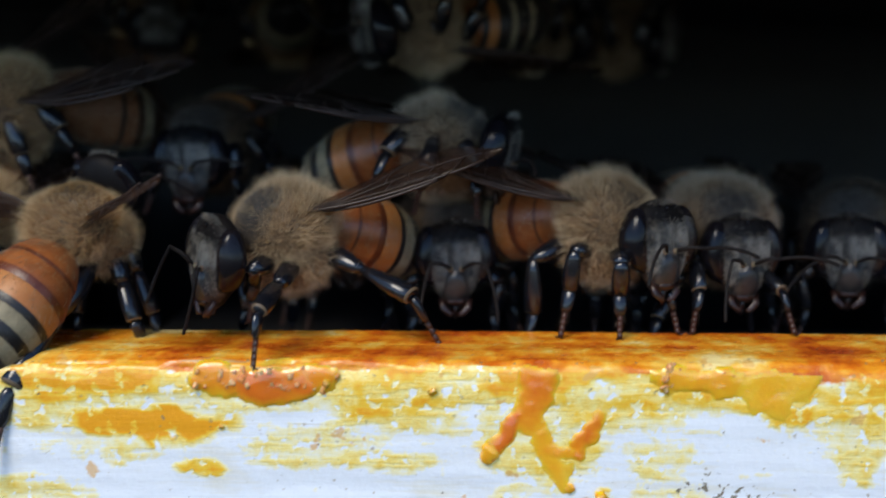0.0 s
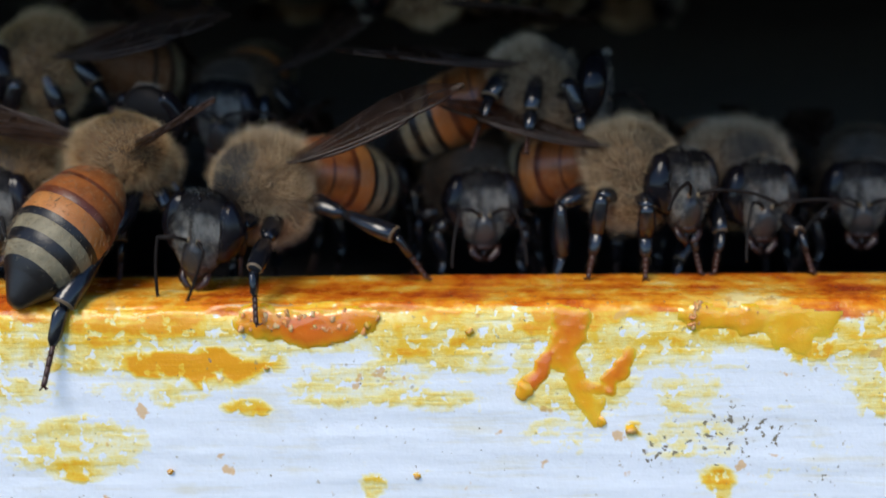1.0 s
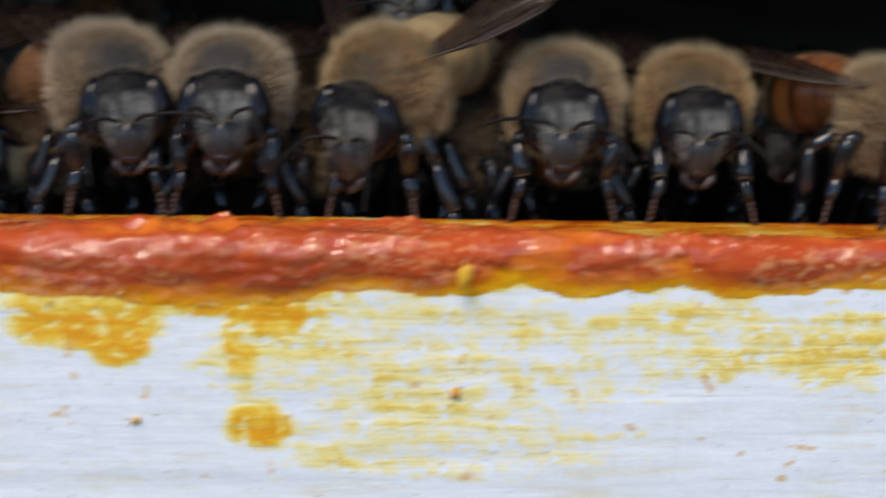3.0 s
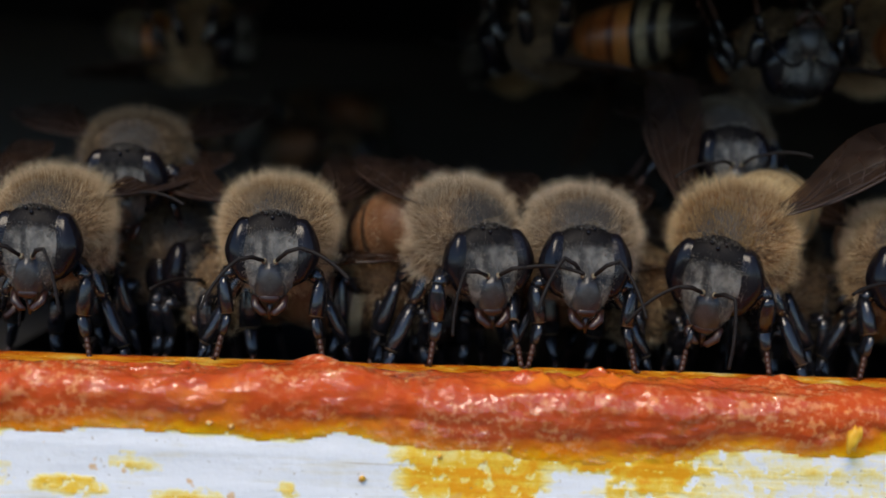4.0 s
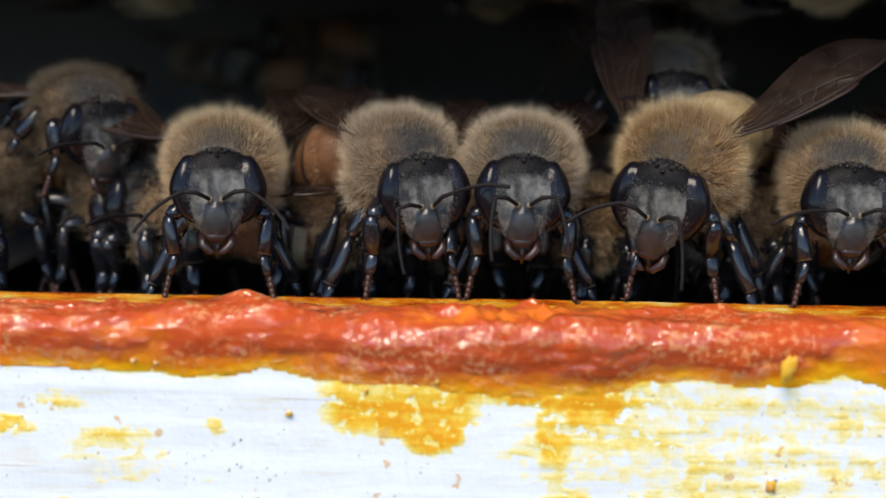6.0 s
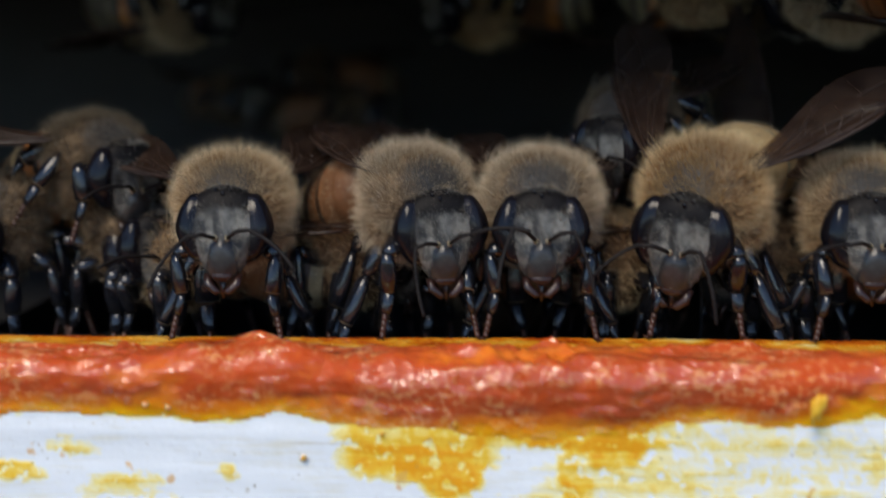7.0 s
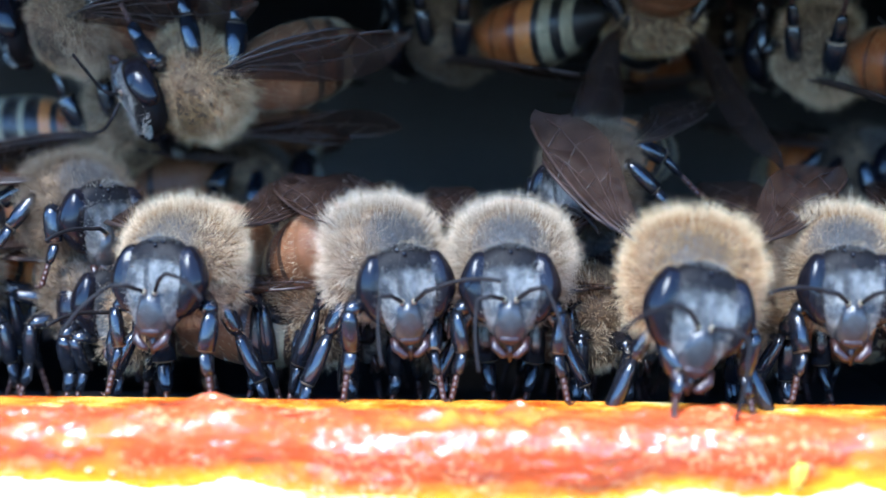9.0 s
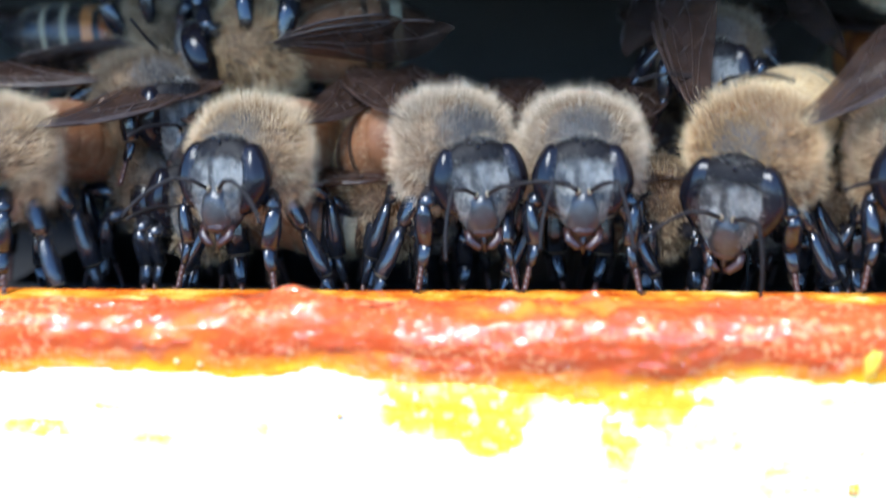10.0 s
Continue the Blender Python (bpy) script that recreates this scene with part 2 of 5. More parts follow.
def make_paint():
    """White paint on weathered pine: cream to orange resin film, streaks along the grain, specks of dirt and mould."""
    m, t, b = nodes("weathered_white_paint")
    v = coords(t)
    fine = noise_node(t, 900, 5, 0.65, v)
    coarse = noise_node(t, 230, 4, 0.6, v)
    tiny = noise_node(t, 3000, 4, 0.6, v)
    streak = noise_node(t, 3.0, 5, 0.6, coords(t, (60, 800, 800)))
    film = attr(t, "film")
    holes = step(t, noise_node(t, 1700, 3, 0.5, v), 0.56, 0.62)
    rough_edge = maths(t, "ADD", maths(t, "MULTIPLY_ADD", fine, 0.95, -0.45), maths(t, "ADD", maths(t, "MULTIPLY_ADD", streak, 0.9, -0.45), maths(t, "MULTIPLY_ADD", tiny, 0.3, -0.15)))
    rough_edge = maths(t, "MULTIPLY_ADD", holes, -0.34, rough_edge)
    raw = maths(t, "ADD", film, rough_edge)
    white = ramp(t, maths(t, "MULTIPLY_ADD", streak, 0.5, maths(t, "MULTIPLY", coarse, 0.5)), [(0.34, (0.74, 0.71, 0.60)), (0.47, (0.79, 0.82, 0.86)), (0.65, (0.82, 0.85, 0.90))])
    stain = ramp(t, raw, [(0.3, (0.85, 0.83, 0.72)), (0.42, (0.86, 0.80, 0.53)), (0.56, (0.87, 0.73, 0.26)), (0.8, (0.86, 0.55, 0.05)), (1.0, (0.81, 0.35, 0.012))])
    col = mix(t, step(t, raw, 0.29, 0.37), white, stain)
    rim = attr(t, "rim")
    grain = noise_node(t, 3.0, 6, 0.65, coords(t, (34, 300, 300)))
    rimcol = ramp(t, maths(t, "MULTIPLY_ADD", grain, 0.7, maths(t, "ADD", maths(t, "MULTIPLY_ADD", coarse, 1.9, -0.9), maths(t, "MULTIPLY_ADD", fine, 0.9, -0.34))), [(0.16, (0.36, 0.045, 0.004)), (0.36, (0.62, 0.14, 0.006)), (0.56, (0.80, 0.31, 0.015)), (0.74, (0.84, 0.50, 0.07)), (0.88, (0.85, 0.68, 0.28))])
    col = mix(t, step(t, maths(t, "ADD", rim, maths(t, "MULTIPLY_ADD", fine, 1.6, -0.8)), 0.3, 0.6), col, rimcol)
    dirty = maths(t, "ADD", noise_node(t, 2700, 3, 0.6, v), maths(t, "MULTIPLY", attr(t, "mould"), 0.14))
    col = mix(t, step(t, dirty, 0.69, 0.73), col, (0.20, 0.17, 0.11))
    dots = maths(t, "ADD", noise_node(t, 2600, 2, 0.5, v), maths(t, "MULTIPLY_ADD", coarse, 0.25, -0.125))
    col = mix(t, maths(t, "MULTIPLY", step(t, dots, 0.69, 0.73), 0.6), col, (0.34, 0.26, 0.13))
    rust = maths(t, "ADD", noise_node(t, 700, 3, 0.55, v), maths(t, "MULTIPLY_ADD", coarse, 0.3, -0.15))
    col = mix(t, maths(t, "MULTIPLY", step(t, rust, 0.665, 0.70), 0.75), col, (0.70, 0.40, 0.10))
    crack = step(t, noise_node(t, 2.0, 3, 0.5, coords(t, (45, 500, 1300))), 0.69, 0.72)
    col = mix(t, maths(t, "MULTIPLY", crack, 0.55), col, (0.45, 0.38, 0.22))
    t.links.new(col, b.inputs["Base Color"])
    cover = step(t, raw, 0.4, 0.8)
    t.links.new(maths(t, "MULTIPLY_ADD", maths(t, "MAXIMUM", cover, maths(t, "MULTIPLY", rim, 0.6)), -0.34, 0.58), b.inputs["Roughness"])
    h = maths(t, "ADD", maths(t, "MULTIPLY", fine, 0.5), maths(t, "ADD", maths(t, "MULTIPLY", streak, 0.25), maths(t, "MULTIPLY_ADD", tiny, 0.18, maths(t, "MULTIPLY", cover, 0.22))))
    bump(t, b, h, 0.42, 0.0003)
    return m


PAINT = make_paint()


def make_propolis():
    """Sticky bee resin drawn out along the rim: amber where thin, orange-red and glossy where thick, with pale wax crumbs."""
    m, t, b = nodes("propolis")
    v = coords(t, (0.75, 1, 1))
    big = noise_node(t, 170, 3, 0.55, v)
    n = noise_node(t, 480, 4, 0.6, v)
    f = noise_node(t, 1700, 4, 0.6, coords(t, (0.6, 1, 1)))
    thick = maths(t, "ADD", attr(t, "thick"), maths(t, "ADD", maths(t, "MULTIPLY_ADD", n, 1.2, -0.6), maths(t, "MULTIPLY_ADD", big, 2.4, -1.1)))
    col = ramp(t, thick, [(0.0, (0.84, 0.41, 0.010)), (0.2, (0.83, 0.33, 0.008)), (0.45, (0.77, 0.22, 0.012)), (0.75, (0.70, 0.175, 0.022)), (1.0, (0.52, 0.08, 0.018))])
    vo = t.nodes.new("ShaderNodeTexVoronoi")
    vo.feature = "SMOOTH_F1"
    setv(vo, Scale=1500, Smoothness=0.25)
    warp = t.nodes.new("ShaderNodeVectorMath")
    warp.operation = "MULTIPLY_ADD"
    nz = t.nodes.new("ShaderNodeTexNoise")
    setv(nz, Scale=900.0, Detail=3.0)
    t.links.new(coords(t), nz.inputs["Vector"])
    t.links.new(nz.outputs["Color"], warp.inputs[0])
    warp.inputs[1].default_value = (0.0008, 0.0008, 0.0008)
    t.links.new(coords(t, (0.5, 1, 1)), warp.inputs[2])
    t.links.new(warp.outputs["Vector"], vo.inputs["Vector"])
    cell = vo.outputs["Distance"]
    grains = step(t, maths(t, "ADD", big, maths(t, "MULTIPLY_ADD", n, 0.5, -0.25)), 0.46, 0.6)
    pale = maths(t, "MULTIPLY", grains, step(t, maths(t, "MULTIPLY_ADD", noise_node(t, 3200, 3, 0.6, coords(t)), 0.7, maths(t, "MULTIPLY", f, 0.3)), 0.47, 0.60))
    col = mix(t, maths(t, "MULTIPLY", pale, 0.48), col, (0.88, 0.47, 0.20))
    t.links.new(col, b.inputs["Base Color"])
    g = noise_node(t, 4500, 3, 0.6, coords(t))
    t.links.new(maths(t, "ADD", maths(t, "MULTIPLY_ADD", f, 0.5, -0.22), maths(t, "MULTIPLY", g, 0.2)), b.inputs["Roughness"])
    setv(b, Specular_IOR_Level=0.08, Subsurface_Weight=0.5, Subsurface_Scale=0.0011)
    b.inputs["Subsurface Radius"].default_value = (1.0, 0.35, 0.08)
    h = maths(t, "ADD", maths(t, "MULTIPLY_ADD", f, 0.6, n), maths(t, "MULTIPLY_ADD", g, 0.16, maths(t, "MULTIPLY", cell, -0.3)))
    bump(t, b, h, 0.7, 0.0003)
    ripple = noise_node(t, 1500, 2.0, 0.5, coords(t, (0.7, 1, 1)))
    coat(t, b, maths(t, "MULTIPLY_ADD", n, 0.6, maths(t, "MULTIPLY_ADD", cell, -0.25, ripple)), 1.0, 0.0004, 0.16)
    t.links.new(maths(t, "MULTIPLY", 1.0, step(t, maths(t, "ADD", noise_node(t, 330, 3, 0.6, coords(t, (0.5, 1, 1))), maths(t, "MULTIPLY_ADD", f, 0.4, -0.2)), 0.43, 0.58)), b.inputs["Coat Weight"])
    return m


PROPOLIS = make_propolis()


def make_amber():
    """Clear runny resin: tints what lies under it, with a wet gloss."""
    m, t, b = nodes("amber_resin")
    v = coords(t)
    n = noise_node(t, 500, 4, 0.6, v)
    f = noise_node(t, 2200, 3, 0.6, v)
    thick = maths(t, "ADD", attr(t, "thick"), maths(t, "MULTIPLY_ADD", n, 0.8, -0.2))
    t.links.new(ramp(t, thick, [(0.0, (0.91, 0.62, 0.05)), (0.4, (0.89, 0.45, 0.012)), (0.75, (0.86, 0.31, 0.008)), (1.0, (0.76, 0.18, 0.008))]), b.inputs["Base Color"])
    setv(b, Roughness=0.2, Specular_IOR_Level=0.1, Subsurface_Weight=0.55, Subsurface_Scale=0.0007)
    b.inputs["Subsurface Radius"].default_value = (1.0, 0.45, 0.08)
    bump(t, b, maths(t, "MULTIPLY_ADD", f, 0.3, n), 0.25, 0.0003)
    coat(t, b, maths(t, "MULTIPLY_ADD", n, 0.6, noise_node(t, 1400, 1.0, 0.5, v)), 0.7, 0.0003, 0.05, 1.5)
    tr = t.nodes.new("ShaderNodeBsdfTransparent")
    t.links.new(ramp(t, thick, [(0.0, (1.0, 0.93, 0.62)), (0.5, (1.0, 0.82, 0.32)), (1.0, (1.0, 0.62, 0.13))]), tr.inputs["Color"])
    mx = t.nodes.new("ShaderNodeMixShader")
    t.links.new(step(t, thick, -1.3, 0.2), mx.inputs[0])
    t.links.new(tr.outputs[0], mx.inputs[1])
    t.links.new(b.outputs[0], mx.inputs[2])
    fr, gl, wet, top = t.nodes.new("ShaderNodeFresnel"), t.nodes.new("ShaderNodeBsdfGlossy"), t.nodes.new("ShaderNodeBump"), t.nodes.new("ShaderNodeMixShader")
    setv(wet, Strength=1.0, Distance=0.0002)
    setv(fr, IOR=1.5)
    setv(gl, Roughness=0.05)
    t.links.new(maths(t, "MULTIPLY_ADD", f, 0.4, n), wet.inputs["Height"])
    t.links.new(wet.outputs["Normal"], gl.inputs["Normal"])
    t.links.new(wet.outputs["Normal"], fr.inputs["Normal"])
    t.links.new(fr.outputs[0], top.inputs[0])
    t.links.new(mx.outputs[0], top.inputs[1])
    t.links.new(gl.outputs[0], top.inputs[2])
    t.links.new(top.outputs[0], t.nodes["Material Output"].inputs["Surface"])
    return m


CLEAR = make_amber()


def make_crumb():
    m, t, b = nodes("resin_crumb")
    n = noise_node(t, 2200, 4, 0.6, coords(t))
    o = t.nodes.new("ShaderNodeObjectInfo")
    base = ramp(t, o.outputs["Random"], [(0.0, (0.80, 0.26, 0.06)), (0.6, (0.87, 0.42, 0.15)), (1.0, (0.89, 0.58, 0.30))])
    t.links.new(mix(t, maths(t, "MULTIPLY", n, 0.5), base, (0.78, 0.28, 0.05)), b.inputs["Base Color"])
    setv(b, Roughness=0.16, Specular_IOR_Level=0.3, Subsurface_Weight=0.4, Subsurface_Scale=0.0004)
    bump(t, b, n, 0.7, 0.0001)
    coat(t, b, noise_node(t, 3500, 1.0, 0.5, coords(t)), 0.6, 0.0002, 0.12, 1.45)
    return m


CRUMB = make_crumb()


def wood(name, lo, hi, rough=0.7):
    m, t, b = nodes(name)
    s = noise_node(t, 2.5, 6, 0.65, coords(t, (25, 400, 400)))
    n = noise_node(t, 90, 4, 0.6, coords(t))
    t.links.new(ramp(t, maths(t, "MULTIPLY_ADD", s, 0.7, maths(t, "MULTIPLY", n, 0.3)), [(0.3, lo), (0.7, hi)]), b.inputs["Base Color"])
    setv(b, Roughness=rough)
    bump(t, b, s, 0.5, 0.0004)
    return m


# near-black tones: the hive's inner darkness is put into the wood colour
DARKWOOD = wood("shade_dark_wood", (0.009, 0.009, 0.010), (0.026, 0.026, 0.027))
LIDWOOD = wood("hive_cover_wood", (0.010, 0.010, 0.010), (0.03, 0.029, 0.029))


# ground out of view: a dark neutral tone that curbs bounce from below
def make_unseen_ground():
    m, t, b = nodes("dark_unseen_ground")
    n = noise_node(t, 3, 6, 0.7, coords(t))
    f = noise_node(t, 60, 4, 0.7, coords(t))
    t.links.new(ramp(t, maths(t, "MULTIPLY_ADD", n, 0.6, maths(t, "MULTIPLY", f, 0.4)), [(0.3, (0.035, 0.034, 0.02)), (0.7, (0.09, 0.085, 0.055))]), b.inputs["Base Color"])
    setv(b, Roughness=0.9)
    return m


UNSEEN_GROUND = make_unseen_ground()


# ---- mesh helpers (vertices in millimetres) ----
def mesh(name, verts, faces, mats, slots=None, smooth=True):
    me = bpy.data.meshes.new(name)
    me.from_pydata((np.asarray(verts, float) * MM).tolist(), [], [tuple(int(i) for i in f) for f in faces])
    for m in mats if isinstance(mats, (list, tuple)) else [mats]:
        me.materials.append(m)
    if slots is not None:
        me.polygons.foreach_set("material_index", np.asarray(slots, np.int32))
    me.polygons.foreach_set("use_smooth", np.full(len(me.polygons), smooth))
    me.update()
    return me


def joined(*pieces):
    """One (verts, faces) out of several."""
    vs, fs, base = [], [], 0
    for v, f in pieces:
        vs.extend(map(tuple, v))
        fs.extend(tuple(i + base for i in face) for face in f)
        base += len(v)
    return np.array(vs), fs


def ball(nu, nv, shape):
    """A closed rounded body: shape maps unit directions (n x 3) to places."""
    dirs = [(0, 0, 1)]
    for i in range(1, nv):
        a = math.pi * i / nv
        dirs += [(math.sin(a) * math.cos(2 * math.pi * j / nu), math.sin(a) * math.sin(2 * math.pi * j / nu), math.cos(a)) for j in range(nu)]
    dirs.append((0, 0, -1))
    ring = lambda i, j: 1 + (i - 1) * nu + j % nu
    faces = [(0, ring(1, j), ring(1, j + 1)) for j in range(nu)]
    faces += [(ring(i, j), ring(i + 1, j), ring(i + 1, j + 1), ring(i, j + 1)) for i in range(1, nv - 1) for j in range(nu)]
    faces += [(len(dirs) - 1, ring(nv - 1, j + 1), ring(nv - 1, j)) for j in range(nu)]
    return shape(np.array(dirs, float)), faces


def oval(nu, nv, r, at=(0, 0, 0)):
    return ball(nu, nv, lambda d: d * np.array(r) + np.array(at))


def tube(pts, radii, n=8, flat=1.0, cap=True):
    """A tapered tube along pts; flat squeezes it across its second side."""
    pts = [Vector(p) for p in pts]
    vs, fs = [], []
    side = None
    for i, p in enumerate(pts):
        d = (pts[min(i + 1, len(pts) - 1)] - pts[max(i - 1, 0)]).normalized()
        if side is None:
            side = d.orthogonal().normalized() if abs(d.x) > 0.9 else d.cross(Vector((1, 0, 0))).cross(d).normalized()
        side = (side - d * side.dot(d)).normalized()
        other = d.cross(side)
        for j in range(n):
            a = 2 * math.pi * j / n
            vs.append(tuple(p + side * (math.cos(a) * radii[i]) + other * (math.sin(a) * radii[i] * flat)))
    for i in range(len(pts) - 1):
        fs += [(i * n + j, i * n + (j + 1) % n, (i + 1) * n + (j + 1) % n, (i + 1) * n + j) for j in range(n)]
    if cap:
        fs += [tuple(range(n - 1, -1, -1)), tuple(range((len(pts) - 1) * n, len(pts) * n))]
    return np.array(vs), fs


def hairs(count, surface, length, width, seed, bend=0.35):
    """Fine tapering hairs on a surface; surface(rng) gives a root, its normal and a factor on the length, or None."""
    rng = np.random.default_rng(seed)
    vs, fs = [], []
    made = 0
    while made < count:
        got = surface(rng)
        if got is None:
            continue
        root, nor, k = got
        made += 1
        # neighbouring hairs lean together in small tufts
        tuft = np.sin(root[[1, 2, 0]] * 5.1 + 2.0 * root[[2, 0, 1]]) * np.sin(root * 3.7 + 1.0)
        d = nor + 0.22 * tuft + rng.normal(0, 0.16, 3)
        d /= np.linalg.norm(d)
        side = np.cross(d, rng.normal(0, 1, 3))
        side /= np.linalg.norm(side) + 1e-9
        L = length * k * rng.uniform(0.55, 1.25) * (1 + 0.18 * tuft[0])
        w = width * rng.uniform(0.7, 1.2)
        mid = root + d * L * 0.55
        tip = mid + (d + rng.normal(0, bend, 3)) * L * 0.45
        b = len(vs)
        vs += [root - side * w, root + side * w, mid + side * w * 0.7, mid - side * w * 0.7, tip]
        fs += [(b, b + 1, b + 2, b + 3), (b + 3, b + 2, b + 4)]
    return np.array(vs), fs


def hair_mesh(name, strands, mat):
    """Hairs as one mesh, with how far along its hair each point lies."""
    me = mesh(name, *strands, mat)
    me.attributes.new("along", "FLOAT", "POINT").data.foreach_set("value", np.tile(np.array((0, 0, 0.55, 0.55, 1), np.float32), len(strands[0]) // 5))
    return me


def put(name, me, parent=None, m=None, label=""):
    """Links a mesh as one part under its thing."""
    ob = new(name, me)
    if parent is not None:
        ob.parent = parent
    ob.matrix_basis = m if m is not None else Matrix.Identity(4)
    return tagged(ob, label) if label else ob


def shift_mm(x, y, z, rx=0, ry=0, rz=0):
    return pose(x * MM, y * MM, z * MM, rx, ry, rz)


# ---- the hive box: front board, ledge, cover, inner walls ----
_table = np.random.default_rng(7).random((256, 256))


def value_noise(x, y, octaves=4, seed=0):
    """Smooth random field, 0 to 1, over arrays of millimetres."""
    total, amp, norm = 0.0, 1.0, 0.0
    for o in range(octaves):
        u, v = x * 2.0**o + 17.3 * (o + seed), y * 2.0**o + 9.1 * (o + 2 * seed)
        i, j = np.floor(u).astype(int), np.floor(v).astype(int)
        f, g = u - i, v - j
        f, g = f * f * (3 - 2 * f), g * g * (3 - 2 * g)
        p = lambda a, b: _table[(i + a) % 256, (j + b) % 256]
        total = total + amp * ((p(0, 0) * (1 - f) + p(1, 0) * f) * (1 - g) + (p(0, 1) * (1 - f) + p(1, 1) * f) * g)
        norm += amp
        amp *= 0.5
    return total / norm


RIM, ROUND = 6.0, 0.6       # depth of the rim's top, radius of its worn front edge
ARC = ROUND * math.pi / 2


def profile(s):
    """From the rim's back edge over the top, round the front edge and down the face: place (y, z) and normal."""
    s = np.asarray(s, float)
    top, arc = RIM - ROUND, RIM - ROUND + ARC
    a = np.clip((s - top) / ROUND, 0, math.pi / 2)
    y = np.where(s < top, RIM - s, ROUND - ROUND * np.sin(a))
    z = np.where(s < top, 0.0, -ROUND + ROUND * np.cos(a)) - np.maximum(s - arc, 0)
    return y, z, -np.sin(a), np.cos(a)


def smooth01(v, lo, hi):
    k = np.clip((v - lo) / (hi - lo), 0, 1)
    return k * k * (3 - 2 * k)


def spots(x, z, rows):
    """Soft ellipses (x, z, half width, half height, strength) with wavering outlines."""
    wx = x + 1.1 * (value_noise(x * 0.9, z * 0.9, 3, 3) - 0.5)
    wz = z + 0.9 * (value_noise(x * 0.9, z * 0.9, 3, 5) - 0.5)
    out = np.zeros_like(x)
    for cx, cz, rx, rz, k in rows:
        d = np.sqrt(((wx - cx) / rx) ** 2 + ((wz - cz) / rz) ** 2)
        out = np.maximum(out, k * smooth01(-d, -1.25, -0.65))
    return out


FILM = [  # resin stains on the paint: place, half width, half height, strength
    (55.1, -2.9, 4.3, 0.75, 1.05), (49.4, -6.9, 3.8, 1.8, 0.56), (49.4, -8.0, 1.2, 0.7, 0.75), (57.3, -5.0, 1.7, 0.35, 0.7), (46.0, -4.3, 3.0, 0.8, 0.45), (53.5, -4.2, 2.4, 0.8, 0.38),
    (75.25, -6.15, 0.4, 0.35, 0.8), (72.2, -1.0, 2.8, 0.9, 0.86), (74.6, -2.6, 1.4, 0.9, 0.66), (79.3, -8.9, 0.8, 1.2, 0.66), (72.5, -3.0, 3.4, 2.6, 0.55), (81.4, -1.4, 4.2, 1.1, 0.78), (83.4, -2.2, 1.6, 0.7, 0.8), (72.0, -6.2, 2.4, 0.9, 0.36),
    (63.4, -9.0, 0.8, 0.7, 0.66), (65.5, -4.5, 3.4, 0.55, 0.48), (62.0, -4.0, 3.0, 1.0, 0.42), (86.5, -4.6, 1.0, 1.2, 0.5), (77.8, -4.0, 2.0, 1.6, 0.38), (78.0, -6.6, 2.6, 1.2, 0.36),
    (58.0, -1.9, 7.0, 0.7, 0.42), (67.0, -1.6, 4.0, 0.9, 0.6), (39.0, -3.0, 6.5, 1.6, 0.5), (36.5, -1.9, 2.6, 1.1, 0.85), (42.5, -6.0, 5.0, 1.6, 0.45), (90.0, -2.2, 4.0, 1.0, 0.5),
    (-1.5, -2.7, 3.8, 0.9, 0.85), (5.6, -3.0, 3.6, 0.6, 0.85), (-1.6, -3.5, 3.4, 1.5, 0.88), (-0.2, -4.6, 1.5, 1.0, 0.86), (4.9, -4.6, 0.7, 1.2, 0.72), (6.6, -3.5, 1.4, 0.8, 0.66), (11.0, -6.2, 0.8, 2.0, 0.5), (12.6, -7.4, 3.0, 1.0, 0.46), (13.0, -5.4, 11.0, 3.6, 0.36), (14.0, -9.0, 9.0, 2.0, 0.34),
    (5.0, -6.2, 0.5, 1.6, 0.5), (5.8, -8.2, 1.5, 1.3, 0.85), (-15.8, -3.3, 1.4, 0.5, 0.45), (-13.4, -4.8, 1.6, 0.4, 0.58), (-18.5, -4.6, 1.6, 0.5, 0.62), (-13.6, -6.0, 2.4, 1.2, 0.32),
    (-16.0, -8.7, 1.0, 0.9, 0.6), (-9.4, -4.5, 0.4, 0.4, 0.62), (12.5, -9.4, 5.0, 1.3, 0.42), (19.0, -6.4, 3.5, 0.6, 0.40), (24.0, -4.2, 6.0, 2.2, 0.45), (31.0, -4.5, 4.0, 2.0, 0.5), (-25.0, -4.0, 4.0, 1.2, 0.45),
]
MOULD = [(76.6, -7.2, 1.1, 0.9, 1.0), (80.0, -6.4, 2.6, 1.5, 0.8), (84.5, -8.6, 1.5, 0.8, 0.7), (14.3, -6.6, 0.5, 0.4, 0.9), (-6.2, -3.8, 0.5, 0.4, 0.7), (1.0, -8.0, 1.4, 0.5, 0.5), (71.0, -8.2, 2.5, 0.6, 0.5)]


def bead_low(x):
    """How far down the face the thick resin bead reaches."""
    low = np.interp(x, [-60, -20, -7, -5, -2, 2.5, 7, 9, 20, 30, 34, 37], [1.7, 1.7, 1.7, 2.0, 2.3, 2.7, 2.7, 1.9, 1.8, 1.8, 1.7, 0.0])
    return low + 0.9 * (value_noise(x * 0.45, x * 0 + 3, 4, 11) - 0.5)


